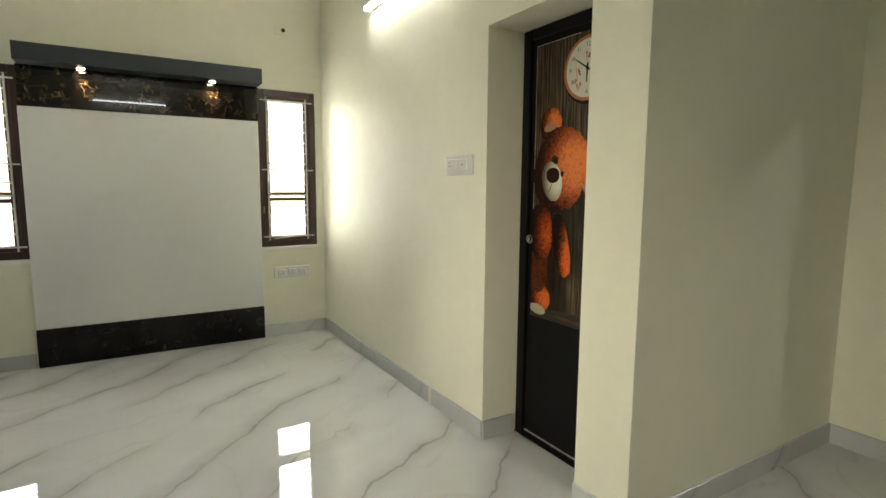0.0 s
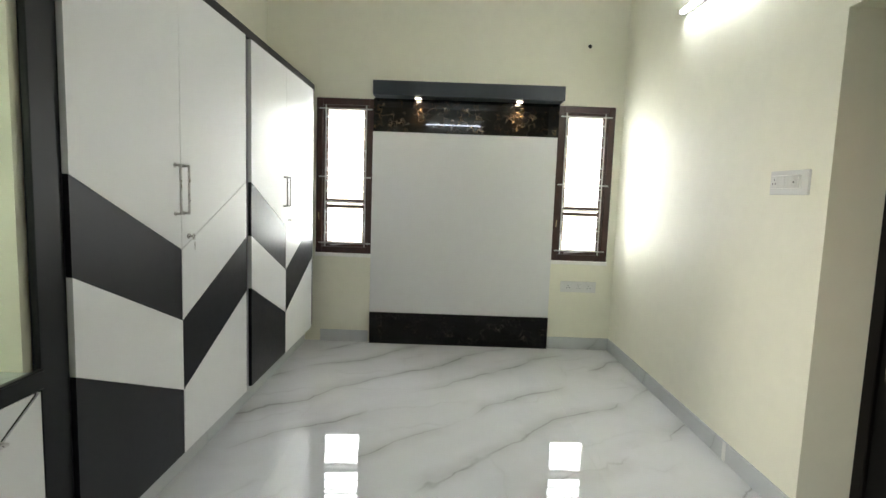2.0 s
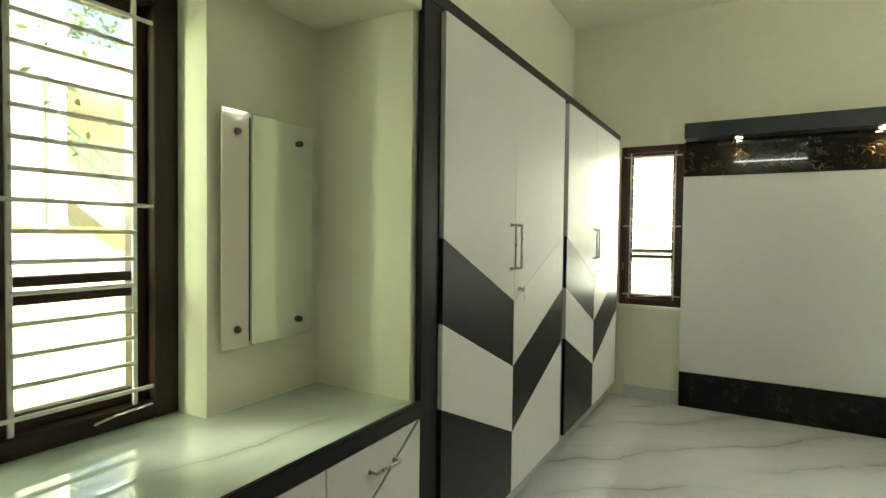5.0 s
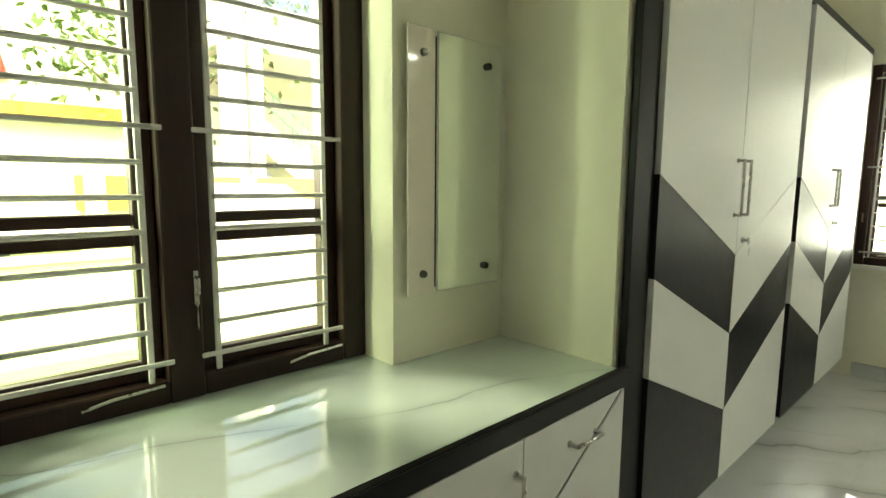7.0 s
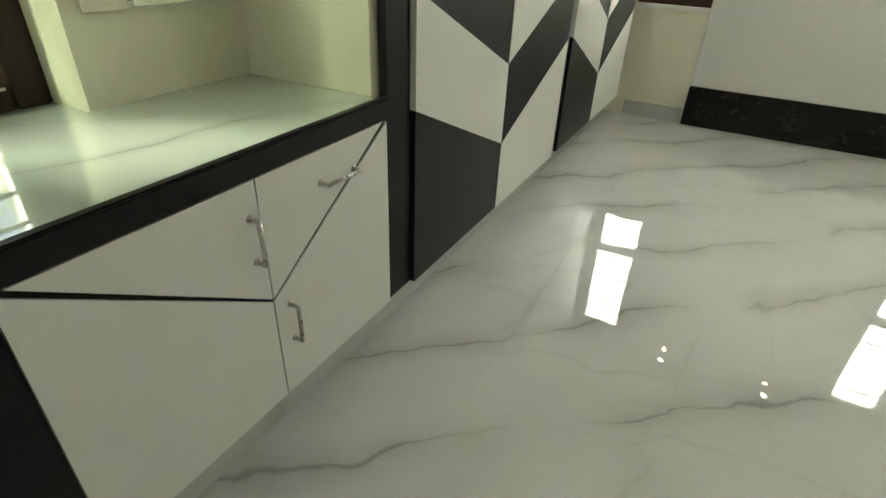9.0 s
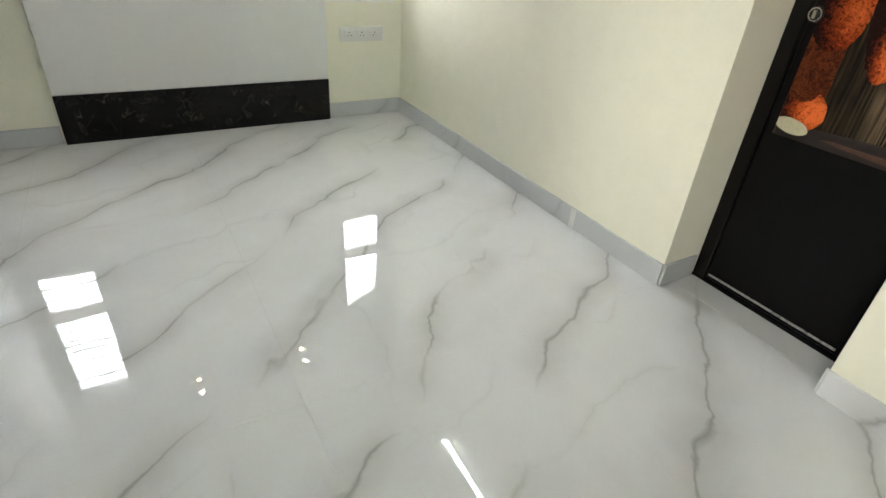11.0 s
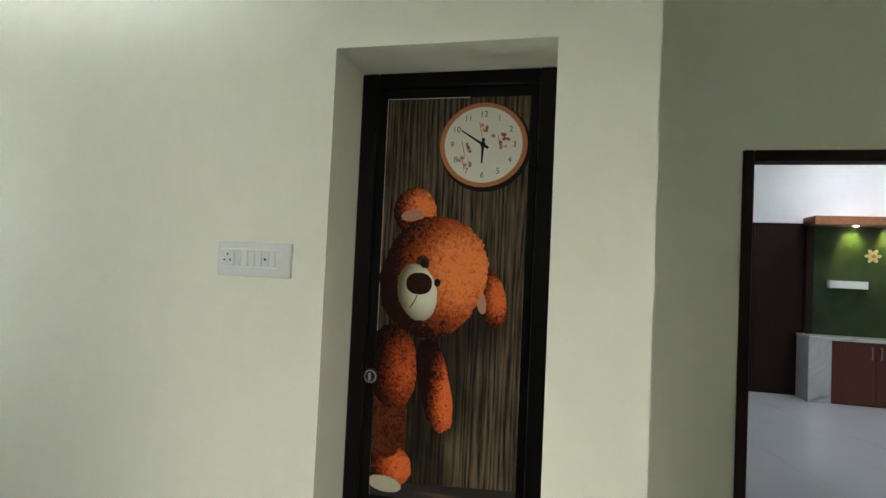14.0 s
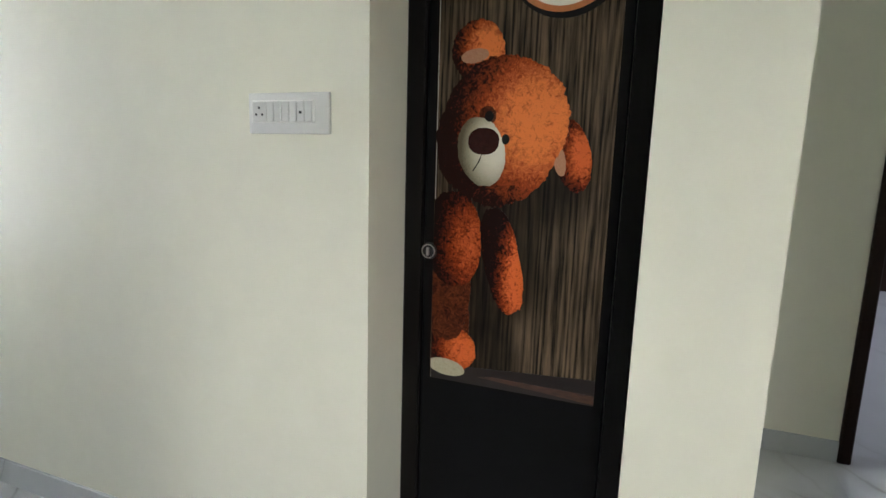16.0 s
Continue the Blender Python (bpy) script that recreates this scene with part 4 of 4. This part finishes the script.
        out.append((cy + f * (u * math.cos(t) - v * math.sin(t)), cz + f * (u * math.sin(t) + v * math.cos(t))))
    return out


WHITE_LINE = material("printed_white_border", (0.55, 0.52, 0.46), 0.3, vary=0.1)
flat("printed_border", [(P1, PZ0), (P1 - 0.0035, PZ0), (P1 - 0.0035, PZ1), (P1, PZ1)], 1, WHITE_LINE)
flat("printed_border", [(P1, PZ1), (P1, PZ1 - 0.002), (P0 + 0.2, PZ1 - 0.002), (P0 + 0.2, PZ1)], 2, WHITE_LINE)
flat("printed_floor", [(P0, PZ0), (P1, PZ0), (P1, 0.722), (P0, 0.752)], 1, BOARD_FLOOR)
flat("printed_board_edge", [(P0, PZ0 + 0.004), (3.06, PZ0 + 0.026), (3.02, PZ0 + 0.034), (P0, PZ0 + 0.030)], 2, BOARD_EDGE)
# the bear: y runs down towards the picture's right
flat("printed_bear_leg", oval(3.160, 0.870, 0.066, 0.125, 0, 0.05, seed=1), 2, FUR_DEEP)
flat("printed_bear_foot", oval(3.158, 0.776, 0.086, 0.078, -14, 0.05, seed=2), 3, FUR_FOOT)
flat("printed_bear_sole", oval(3.163, 0.719, 0.060, 0.026, 6, 0.04, seed=3), 4, SOLE_FUR)
flat("printed_bear_body", oval(3.172, 1.020, 0.078, 0.215, 0, 0.04, seed=4, power=2.6), 4, FUR_DEEP)
flat("printed_bear_shoulder", oval(3.152, 1.118, 0.084, 0.140, -4, 0.04, seed=5, power=2.4), 5, FUR_SHOULDER)
flat("printed_bear_arm", oval(3.004, 1.064, 0.053, 0.156, -13, 0.05, seed=6, power=2.4), 6, FUR_ARM)
flat("printed_bear_ear", oval(3.098, 1.645, 0.076, 0.080, 0, 0.05, seed=7), 6, FUR_EAR)
flat("printed_bear_ear", oval(2.826, 1.366, 0.048, 0.098, -14, 0.05, seed=8), 6, FUR_EAR_LOW)
flat("printed_ear_lining", oval(3.106, 1.630, 0.040, 0.019, -8, 0.05, seed=9), 7, PINK_FUR)
flat("printed_ear_lining", oval(2.858, 1.352, 0.016, 0.042, -12, 0.05, seed=10), 7, PINK_FUR)
flat("printed_bear_head", oval(3.026, 1.424, 0.176, 0.203, 26, 0.045, n=200, seed=12, power=2.3), 8, FUR)
flat("printed_brow", oval(3.062, 1.470, 0.024, 0.026, 0, 0.10, n=40, seed=19), 9, FUR_DEEP)
flat("printed_muzzle", oval(3.077, 1.371, 0.068, 0.098, -15, 0.03, seed=15), 10, CREAM_FUR)
flat("printed_nose", oval(3.071, 1.400, 0.045, 0.037, 0, 0.02, seed=16, power=2.3), 11, NOSE)
flat("printed_eye", oval(3.057, 1.468, 0.013, 0.015, 0, 0.02, n=28, seed=17), 11, INK)
flat("printed_eye", oval(3.008, 1.406, 0.011, 0.014, 0, 0.02, n=28, seed=18), 11, INK)
flat("printed_mouth", [(3.074, 1.368), (3.072, 1.368), (3.082, 1.340), (3.098, 1.316), (3.101, 1.317), (3.085, 1.342)], 11, INK)
# the printed clock
CY, CZ = 2.874, 1.872
flat("printed_clock_shadow", oval(CY - 0.006, CZ - 0.008, 0.152, 0.150), 1, INK)
flat("printed_clock_rim", oval(CY, CZ, 0.147, 0.142, n=64), 2, CLOCK_RIM)
flat("printed_clock_face", oval(CY, CZ, 0.131, 0.127, n=64), 3, CLOCK_FACE)


def lettering(text, cy, cz, size, layer, mat):
    """Printed numerals, read from the room side."""
    cu = bpy.data.curves.new("numeral", "FONT")
    cu.body, cu.size, cu.align_x, cu.align_y = text, size, "CENTER", "CENTER"
    tmp = bpy.data.objects.new("numeral", cu)
    me = bpy.data.meshes.new_from_object(tmp)
    bpy.data.objects.remove(tmp)
    me.transform(Matrix.Translation((LX - 0.0015 - 0.0006 * layer, cy, cz)) @ Matrix(((0, 0, -1, 0), (-1, 0, 0, 0), (0, 1, 0, 0), (0, 0, 0, 1))))
    me.materials.append(mat)
    ob = new("printed_numeral", me)
    ob.parent = poster
    return ob


for k in range(1, 13):
    a = radians(90 - 30 * k)
    lettering(str(k), CY - 0.105 * math.cos(a), CZ + 0.102 * math.sin(a), 0.028, 5, INK_GREEN)


def clock_hand(angle, length, width):
    a = radians(90 - angle)
    d = Vector((-math.cos(a), math.sin(a)))
    s = Vector((-d.y, d.x)) * width
    c = Vector((CY, CZ))
    pts = [c - d * 0.022 - s, c - d * 0.022 + s, c + d * length + s * 0.5, c + d * length - s * 0.5]
    flat("printed_clock_hand", [tuple(p) for p in pts], 6, INK)


clock_hand(303, 0.088, 0.0045)
clock_hand(182, 0.062, 0.0055)
flat("printed_clock_boss", oval(CY, CZ, 0.009, 0.009, n=20), 7, INK)
rnd = random.Random(4)
for by, bz, count, spread, mat in ((2.815, 1.885, 9, 0.030, INK_RED), (2.935, 1.865, 6, 0.022, INK_RED), (2.935, 1.815, 5, 0.020, INK_TAN), (2.878, 1.930, 4, 0.016, INK_RED)):
    for k in range(count):
        flat("printed_petal", oval(by + rnd.uniform(-spread, spread), bz + rnd.uniform(-spread, spread) * 0.8, rnd.uniform(0.004, 0.009), rnd.uniform(0.003, 0.007), rnd.uniform(0, 180), 0.15, n=14, seed=k), 5, mat if k % 3 else INK_TAN)
    flat("printed_stem", [(by - 0.002, bz - 0.03), (by + 0.001, bz - 0.03), (by + 0.012, bz + 0.02), (by + 0.009, bz + 0.02)], 4, INK_TAN)

knob = part("door_lock", rod(bmesh.new(), (LX, 3.228, 1.075), (LX - 0.012, 3.228, 1.075), 0.026, 24, 0.024), HOLE, leaf, "round black lock with a steel ring")
ring = bmesh.new()
for k in range(24):
    a, b = 2 * math.pi * k / 24, 2 * math.pi * (k + 1) / 24
    rod(ring, (LX - 0.012, 3.228 + 0.020 * math.cos(a), 1.075 + 0.020 * math.sin(a)), (LX - 0.012, 3.228 + 0.020 * math.cos(b), 1.075 + 0.020 * math.sin(b)), 0.0022, 6)
part("ring", ring, STEEL, knob)
part("turn", box(bmesh.new(), LX - 0.022, LX - 0.011, 3.224, 3.232, 1.062, 1.088, 0.002), STEEL, knob)

# ---- doorway to the hall ----
hd = thing("door_2", (XP, (H0 + H1) / 2, 0), "dark brown wooden door frame standing open to the hall", "door frame", kind="structure")
for a, b in ((H1 - 0.055, H1), (H0, H0 + 0.055)):
    part("jamb", box(bmesh.new(), XP - 0.018, XP + 0.10, a, b, 0, HH, 0.006), BROWN_PANEL, hd)
part("head", box(bmesh.new(), XP - 0.017, XP + 0.10, H0 + 0.055, H1 - 0.055, HH - 0.058, HH, 0.006), BROWN_PANEL, hd)

# ---- the hall beyond ----
HX = 7.86
single("floor_hall", box(bmesh.new(), 3.32, HX + 0.2, -4.2, 3.2, -0.2, -0.0005), HALL_FLOOR, "polished white hall floor", "floor", kind="structure")
single("ceiling_hall", box(bmesh.new(), XP + 0.25, HX + 0.2, -4.2, 3.2, ZC + 0.002, ZC + 0.15), HALL_WALL, "white hall ceiling", "ceiling", kind="structure")
single("wall_hall_east", box(bmesh.new(), HX, HX + 0.2, -4.2, 3.2, -0.1, ZC), HALL_WALL, "white hall wall", "wall", kind="structure")
single("wall_hall_south", box(bmesh.new(), XP + 0.22, HX, -4.4, -4.2, -0.1, ZC), HALL_WALL, "white hall wall", "wall", kind="structure")
single("wall_hall_north", box(bmesh.new(), XP + 0.22, HX, 3.2, 3.4, -0.1, ZC), HALL_WALL, "white hall wall", "wall", kind="structure")
single("wall_hall_west", box(bmesh.new(), XP + 0.02, XP + 0.22, -4.2, YS - 0.2, -0.1, ZC), HALL_WALL, "white hall wall", "wall", kind="structure")
panel = thing("veneer_cladding", (HX, 0.2, 0), "tall dark brown veneer panel on the hall wall", "cladding")
for a, b in ((-0.47, 0.15), (0.156, 1.25)):
    part("veneer_board", box(bmesh.new(), HX - 0.04, HX - 0.001, a, b, 0.0, 2.222, 0.003), BROWN_PANEL, panel)
part("edge_post", box(bmesh.new(), HX - 0.10, HX - 0.041, -0.51, -0.43, 0, 2.221, 0.004), BROWN_PANEL, panel)
unit = thing("tv_unit", (8.1, -2.3, 0), "hall unit of green turf, marble and red-brown cupboards", "tv unit")
UX = HX - 0.39
part("turf", box(bmesh.new(), HX - 0.10, HX - 0.001, -4.0, -0.515, 0.808, 2.188), TURF, unit, "deep green artificial turf")
part("pelmet", box(bmesh.new(), HX - 0.34, HX - 0.001, -4.02, -0.42, 2.190, 2.298, 0.004), TAN_WOOD, unit, "tan wooden pelmet")
part("top", box(bmesh.new(), UX - 0.02, HX - 0.001, -4.0, -0.356, 0.768, 0.806, 0.004), WHITE_MARBLE, unit, "white marble top")
part("end_panel", box(bmesh.new(), UX, HX - 0.001, -0.612, -0.36, 0.0, 0.767, 0.004), WHITE_MARBLE, unit, "grey veined marble end")
part("carcass", box(bmesh.new(), UX + 0.042, HX - 0.001, -4.0, -0.614, 0.0, 0.766), RED_WOOD, unit)
for k in range(4):
    a = -0.616 - 0.47 * k
    d = part("cupboard_door", box(bmesh.new(), UX + 0.012, UX + 0.040, a - 0.465, a, 0.02, 0.762, 0.003), RED_WOOD, unit, "red-brown cupboard door")
    hy = a - 0.42 if k % 2 == 0 else a - 0.045
    part("handle", bent(bmesh.new(), [(UX + 0.012, hy, 0.57), (UX - 0.012, hy, 0.57), (UX - 0.012, hy, 0.71), (UX + 0.012, hy, 0.71)], 0.006), STEEL, d)
for ly in (-0.93, -1.33, -1.75):
    part("spotlight", rod(bmesh.new(), (HX - 0.20, ly, 2.191), (HX - 0.20, ly, 2.184), 0.022, 14), SPOT_GLOW, unit, "lit warm spotlight")
shelf = single("wall_shelf", box(bmesh.new(), HX - 0.18, HX - 0.101, -1.085, -0.66, 1.405, 1.50, 0.003), HALL_WALL, "small white ledge on the green turf", "shelf")
for fy, fz in ((-1.165, 1.825), (-1.42, 1.95), (-1.41, 1.70)):
    fx = HX - 0.115
    fl = thing("wall_flower", (fx, fy, fz), "small cream flower ornament on the turf", "ornament", group="turf ornaments")
    for k in range(6):
        a = 2 * math.pi * k / 6
        part("petal", prism(bmesh.new(), [(fx + 0.016, y, z) for y, z in oval(fy + 0.050 * math.cos(a), fz + 0.050 * math.sin(a), 0.042, 0.022, math.degrees(a), 0.03, n=14)], (-0.012, 0, 0)), SOLE_FUR, fl)
    part("centre", rod(bmesh.new(), (fx + 0.012, fy, fz), (fx - 0.008, fy, fz), 0.024, 12), TAN_WOOD, fl)
for hx, hy in DOWNLIGHTS:
    dl = thing("downlight", (hx, hy, ZC), "round lit downlight in the hall ceiling", "downlight", group="hall downlights")
    part("rim", rod(bmesh.new(), (hx, hy, ZC + 0.005), (hx, hy, ZC - 0.004), 0.10, 20), PLASTIC, dl)
    part("lens", rod(bmesh.new(), (hx, hy, ZC - 0.0035), (hx, hy, ZC - 0.008), 0.075, 20), TUBE, dl, "glowing white lens")

# ---- outdoors ----
GRASS = material("sunlit_grass", (0.10, 0.13, 0.045), 0.9, vary=0.5, scale=5, bump=0.6, bump_scale=30)
HOUSE = material("pale_house_render", (0.70, 0.68, 0.64), 0.8, vary=0.08, scale=1.5)
HOUSE_GREY = material("grey_house_render", (0.36, 0.38, 0.42), 0.8, vary=0.08, scale=1.5)
YELLOW_WALL = material("ochre_wall_paint", (0.62, 0.34, 0.08), 0.8, vary=0.15, scale=2)
CREAM_WALL = material("cream_wall_render", (0.66, 0.60, 0.48), 0.8, vary=0.15, scale=2)
GREEN_STEEL = material("green_painted_steel", (0.10, 0.22, 0.15), 0.5, vary=0.2)
CANVAS = material("dark_green_canvas", (0.020, 0.035, 0.022), 0.7, vary=0.25, scale=5)
CAR_PAINT = material("red_car_paint", (0.42, 0.03, 0.03), 0.25, vary=0.05, coat=0.6)
CAR_WHITE = material("white_car_paint", (0.70, 0.70, 0.70), 0.25, vary=0.04, coat=0.6)
RUBBER = material("black_rubber", (0.015, 0.015, 0.016), 0.8, vary=0.2)
LEAF = material("green_leaves", (0.11, 0.17, 0.06), 0.6, vary=0.5, scale=20)
BARK = material("grey_brown_bark", (0.14, 0.10, 0.07), 0.9, vary=0.3, scale=20, bump=0.6)
PANE = material("far_window_pane", (0.28, 0.33, 0.36), 0.1, vary=0.1)
GZ = -0.30
gm = bmesh.new()
bmesh.ops.create_grid(gm, x_segments=8, y_segments=8, size=400, matrix=Matrix.Translation((0, 0, GZ)))
single("ground", gm, GRASS, "pale sunlit grass round the house", "ground", kind="structure")
PAVING = material("pale_yard_paving", (0.24, 0.30, 0.13), 0.85, vary=0.18, scale=1.2, bump=0.3, bump_scale=20)
single("pavement", box(bmesh.new(), -11.8, 8.0, -6.0, 13.8, GZ - 0.05, GZ + 0.02), PAVING, "pale sunlit paving of the yard", "paving", kind="structure")
fence = thing("compound_wall", (-12.0, 8, GZ), "cream compound wall with an ochre coping", "boundary wall")
part("wall", box(bmesh.new(), -12.15, -12.0, 2.9, 22, GZ - 0.1, 0.80), CREAM_WALL, fence)
part("coping", box(bmesh.new(), -12.22, -11.93, 2.9, 22, 0.80, 1.44, 0.01), YELLOW_WALL, fence, "ochre painted coping")
for k in range(7):
    part("pier", box(bmesh.new(), -12.26, -11.89, 3.0 + 2.9 * k, 3.35 + 2.9 * k, GZ - 0.1, 1.50, 0.01), CREAM_WALL, fence)
PALE_WALL = material("pale_green_parapet", (0.60, 0.64, 0.44), 0.8, vary=0.12, scale=2)
parapet = thing("parapet", (-6.0, 4, GZ), "low pale green parapet across the yard", "parapet")
part("wall", box(bmesh.new(), -6.15, -6.0, -8, 16, GZ - 0.1, 0.62), PALE_WALL, parapet)
part("cap", box(bmesh.new(), -6.19, -5.96, -8, 16, 0.62, 0.68, 0.006), CREAM_WALL, parapet)
house = thing("neighbour_house", (-17, 8, GZ), "pale neighbouring house with an outside stair", "house")
part("wall", box(bmesh.new(), -22.0, -16.5, 6.2, 18.0, GZ - 0.1, 6.4), HOUSE, house)
part("roof", box(bmesh.new(), -22.3, -16.2, 5.9, 18.3, 6.4, 6.6), HOUSE_GREY, house)
part("column", box(bmesh.new(), -13.4, -13.0, 6.05, 6.55, GZ - 0.1, 6.4), HOUSE_GREY, house)
part("column", box(bmesh.new(), -13.4, -13.0, 6.75, 6.98, GZ - 0.1, 6.4), HOUSE, house)
part("balcony", box(bmesh.new(), -16.49, -13.47, 6.10, 12.0, 4.6, 4.8), HOUSE, house)
for k in range(3):
    w = part("window", box(bmesh.new(), -16.5, -16.44, 8.0 + 2.8 * k, 9.1 + 2.8 * k, 0.8, 2.1), HOUSE_GREY, house)
    part("pane", box(bmesh.new(), -16.439, -16.43, 8.08 + 2.8 * k, 9.02 + 2.8 * k, 0.88, 2.02), PANE, w)
stair = part("stair", prism(bmesh.new(), [(-13.5, 7.1, 3.0), (-13.5, 11.0, 0.0), (-13.5, 11.0, GZ), (-13.5, 10.2, GZ), (-13.5, 7.1, 2.2)], (-1.2, 0, 0)), HOUSE, house)
for k in range(15):
    f = k / 14
    part("baluster", rod(bmesh.new(), (-13.52, 7.2 + 3.7 * f, 2.9 - 2.85 * f), (-13.52, 7.2 + 3.7 * f, 3.75 - 2.85 * f), 0.018, 6), GREEN_STEEL, stair)
for off in (0.45, 0.85):
    part("rail", rod(bmesh.new(), (-13.52, 7.2, 2.9 + off), (-13.52, 10.9, 0.05 + off), 0.025, 6), GREEN_STEEL, stair)
house2 = thing("far_house", (-18, -3, GZ), "pale house with an ochre band and a red sign", "house")
part("wall", box(bmesh.new(), -24, -16, -14, 4.6, GZ - 0.1, 6.5), HOUSE, house2)
part("roof", box(bmesh.new(), -24.4, -15.6, -14.4, 4.9, 6.5, 6.8), HOUSE_GREY, house2)
part("band", box(bmesh.new(), -16.0, -15.75, -14, 4.6, 2.72, 3.12), YELLOW_WALL, house2, "ochre painted band")
part("sign", prism(bmesh.new(), [(-15.9, 1.75, 3.6), (-15.9, 2.35, 3.6), (-15.9, 2.15, 4.6), (-15.9, 1.95, 4.6)], (-0.08, 0, 0)), CAR_PAINT, house2, "red sign")
for k in range(4):
    part("window", box(bmesh.new(), -16.02, -15.94, -11.6 + 3 * k, -10.3 + 3 * k, 0.9, 2.3), HOUSE_GREY, house2)

# a three-wheeler parked on the grass
AX, AY = -8.2, 0.55
auto = thing("three_wheeler", (AX, AY, GZ), "dark green canvas-roofed three-wheeler parked on the grass", "three-wheeler")
hull = [(-1.25, 0.32), (0.95, 0.32), (1.12, 0.78), (0.92, 1.10), (-1.25, 1.10)]
part("body", prism(bmesh.new(), [(AX - 0.65, AY + y, GZ + z) for y, z in hull], (1.3, 0, 0)), CANVAS, auto)
hood = [(-1.25, 1.10), (-1.25, 2.05), (-0.9, 2.28), (0.62, 2.24), (0.82, 2.10), (0.45, 2.0), (-0.5, 2.0), (-0.62, 1.10)]
part("canopy", prism(bmesh.new(), [(AX - 0.63, AY + y, GZ + z) for y, z in hood], (1.26, 0, 0)), CANVAS, auto, "dark green canvas canopy")
screen = [(0.90, 1.10), (0.93, 1.10), (0.80, 2.08), (0.77, 2.08)]
part("windscreen", prism(bmesh.new(), [(AX - 0.6, AY + y, GZ + z) for y, z in screen], (1.2, 0, 0)), GLASS, auto)
for wx, wy in ((0.0, 0.80), (-0.6, -0.85), (0.6, -0.85)):
    wl = part("wheel", rod(bmesh.new(), (AX + wx - 0.06, AY + wy, GZ + 0.23), (AX + wx + 0.06, AY + wy, GZ + 0.23), 0.23, 18), RUBBER, auto)
    part("rim", rod(bmesh.new(), (AX + wx - 0.064, AY + wy, GZ + 0.23), (AX + wx + 0.064, AY + wy, GZ + 0.23), 0.12, 14), STEEL, wl)

# a white car in front of the compound wall
car = thing("parked_car", (-10.6, 5.9, GZ), "white car parked before the compound wall", "car")
side = [(4.0, 0.35), (7.1, 0.35), (7.2, 0.95), (6.9, 1.25), (6.3, 1.32), (5.9, 1.60), (4.4, 1.62), (4.05, 1.40), (4.0, 0.95)]
part("body", prism(bmesh.new(), [(-11.3, y, GZ + z) for y, z in side], (1.5, 0, 0)), CAR_WHITE, car)
for wx in (-11.25, -9.85):
    for wy in (4.7, 6.5):
        wl = part("wheel", rod(bmesh.new(), (wx - 0.09, wy, GZ + 0.30), (wx + 0.09, wy, GZ + 0.30), 0.30, 20), RUBBER, car)
        part("rim", rod(bmesh.new(), (wx - 0.095, wy, GZ + 0.30), (wx + 0.095, wy, GZ + 0.30), 0.18, 14), STEEL, wl)


def tree(x, y, h, seed, label):
    rnd = random.Random(seed)
    t = thing("tree", (x, y, GZ), label, "tree", group="trees")
    trunk = bmesh.new()
    rod(trunk, (x, y, GZ), (x + 0.1, y, GZ + h * 0.5), 0.16, 9, 0.10)
    tips = []
    for k in range(7):
        a = rnd.uniform(0, 6.28)
        tip = Vector((x + 0.1 + math.cos(a) * h * rnd.uniform(0.15, 0.32), y + math.sin(a) * h * rnd.uniform(0.15, 0.32), GZ + h * rnd.uniform(0.65, 0.98)))
        rod(trunk, (x + 0.1, y, GZ + h * rnd.uniform(0.38, 0.5)), tip, 0.06, 6, 0.02)
        tips.append(tip)
    part("trunk", trunk, BARK, t)
    verts, faces = [], []
    for tip in tips:
        for k in range(150):
            c = tip + Vector((rnd.gauss(0, 0.11), rnd.gauss(0, 0.11), rnd.gauss(0, 0.09))) * h
            u = Vector((rnd.uniform(-1, 1), rnd.uniform(-1, 1), rnd.uniform(-1, 1))).normalized()
            v = u.orthogonal().normalized()
            s = rnd.uniform(0.08, 0.17)
            i = len(verts)
            verts += [c - u * s, c + v * s * 0.45, c + u * s, c - v * s * 0.45]
            faces.append((i, i + 1, i + 2, i + 3))
    me = bpy.data.meshes.new("crown")
    me.from_pydata(verts, [], faces)
    me.materials.append(LEAF)
    ob = new("crown", me)
    ob.parent = t
    ob.matrix_parent_inverse = Matrix.Translation((-x, -y, -GZ))


tree(-24.5, 10.6, 10.5, 3, "broad leafy tree beside the neighbouring house")
tree(-15.4, 5.3, 6.5, 5, "broad leafy tree between the two houses")

# the neighbour's blank wall to the north, in full daylight
single("neighbour_wall", box(bmesh.new(), -9, 12, 14.0, 14.2, GZ - 0.1, 4.2), HOUSE, "pale blank wall of the neighbouring plot", "wall", kind="structure")

# ---- floor tiles: 0.8 by 1.6 m slabs with hairline joints ----
TX, TY = 0.800, 1.600
tile_meshes = {}
x = XW - 0.02
while x < 3.31:
    y = YS - 0.05
    while y < YN + 0.05:
        x1, y1 = min(x + TX, 3.318), min(y + TY, YN + 0.06)
        key = (round(x1 - x, 3), round(y1 - y, 3))
        if key not in tile_meshes:
            bm = box(bmesh.new(), 0.0002, key[0] - 0.0002, 0.0002, key[1] - 0.0002, -0.011, 0.0)
            tile_meshes[key] = mesh_of("floor_tile", bm, FLOOR)
        t = new("floor_tile", tile_meshes[key])
        t.location = (x, y, 0)
        t.parent = floor
        y += TY
    x += TX
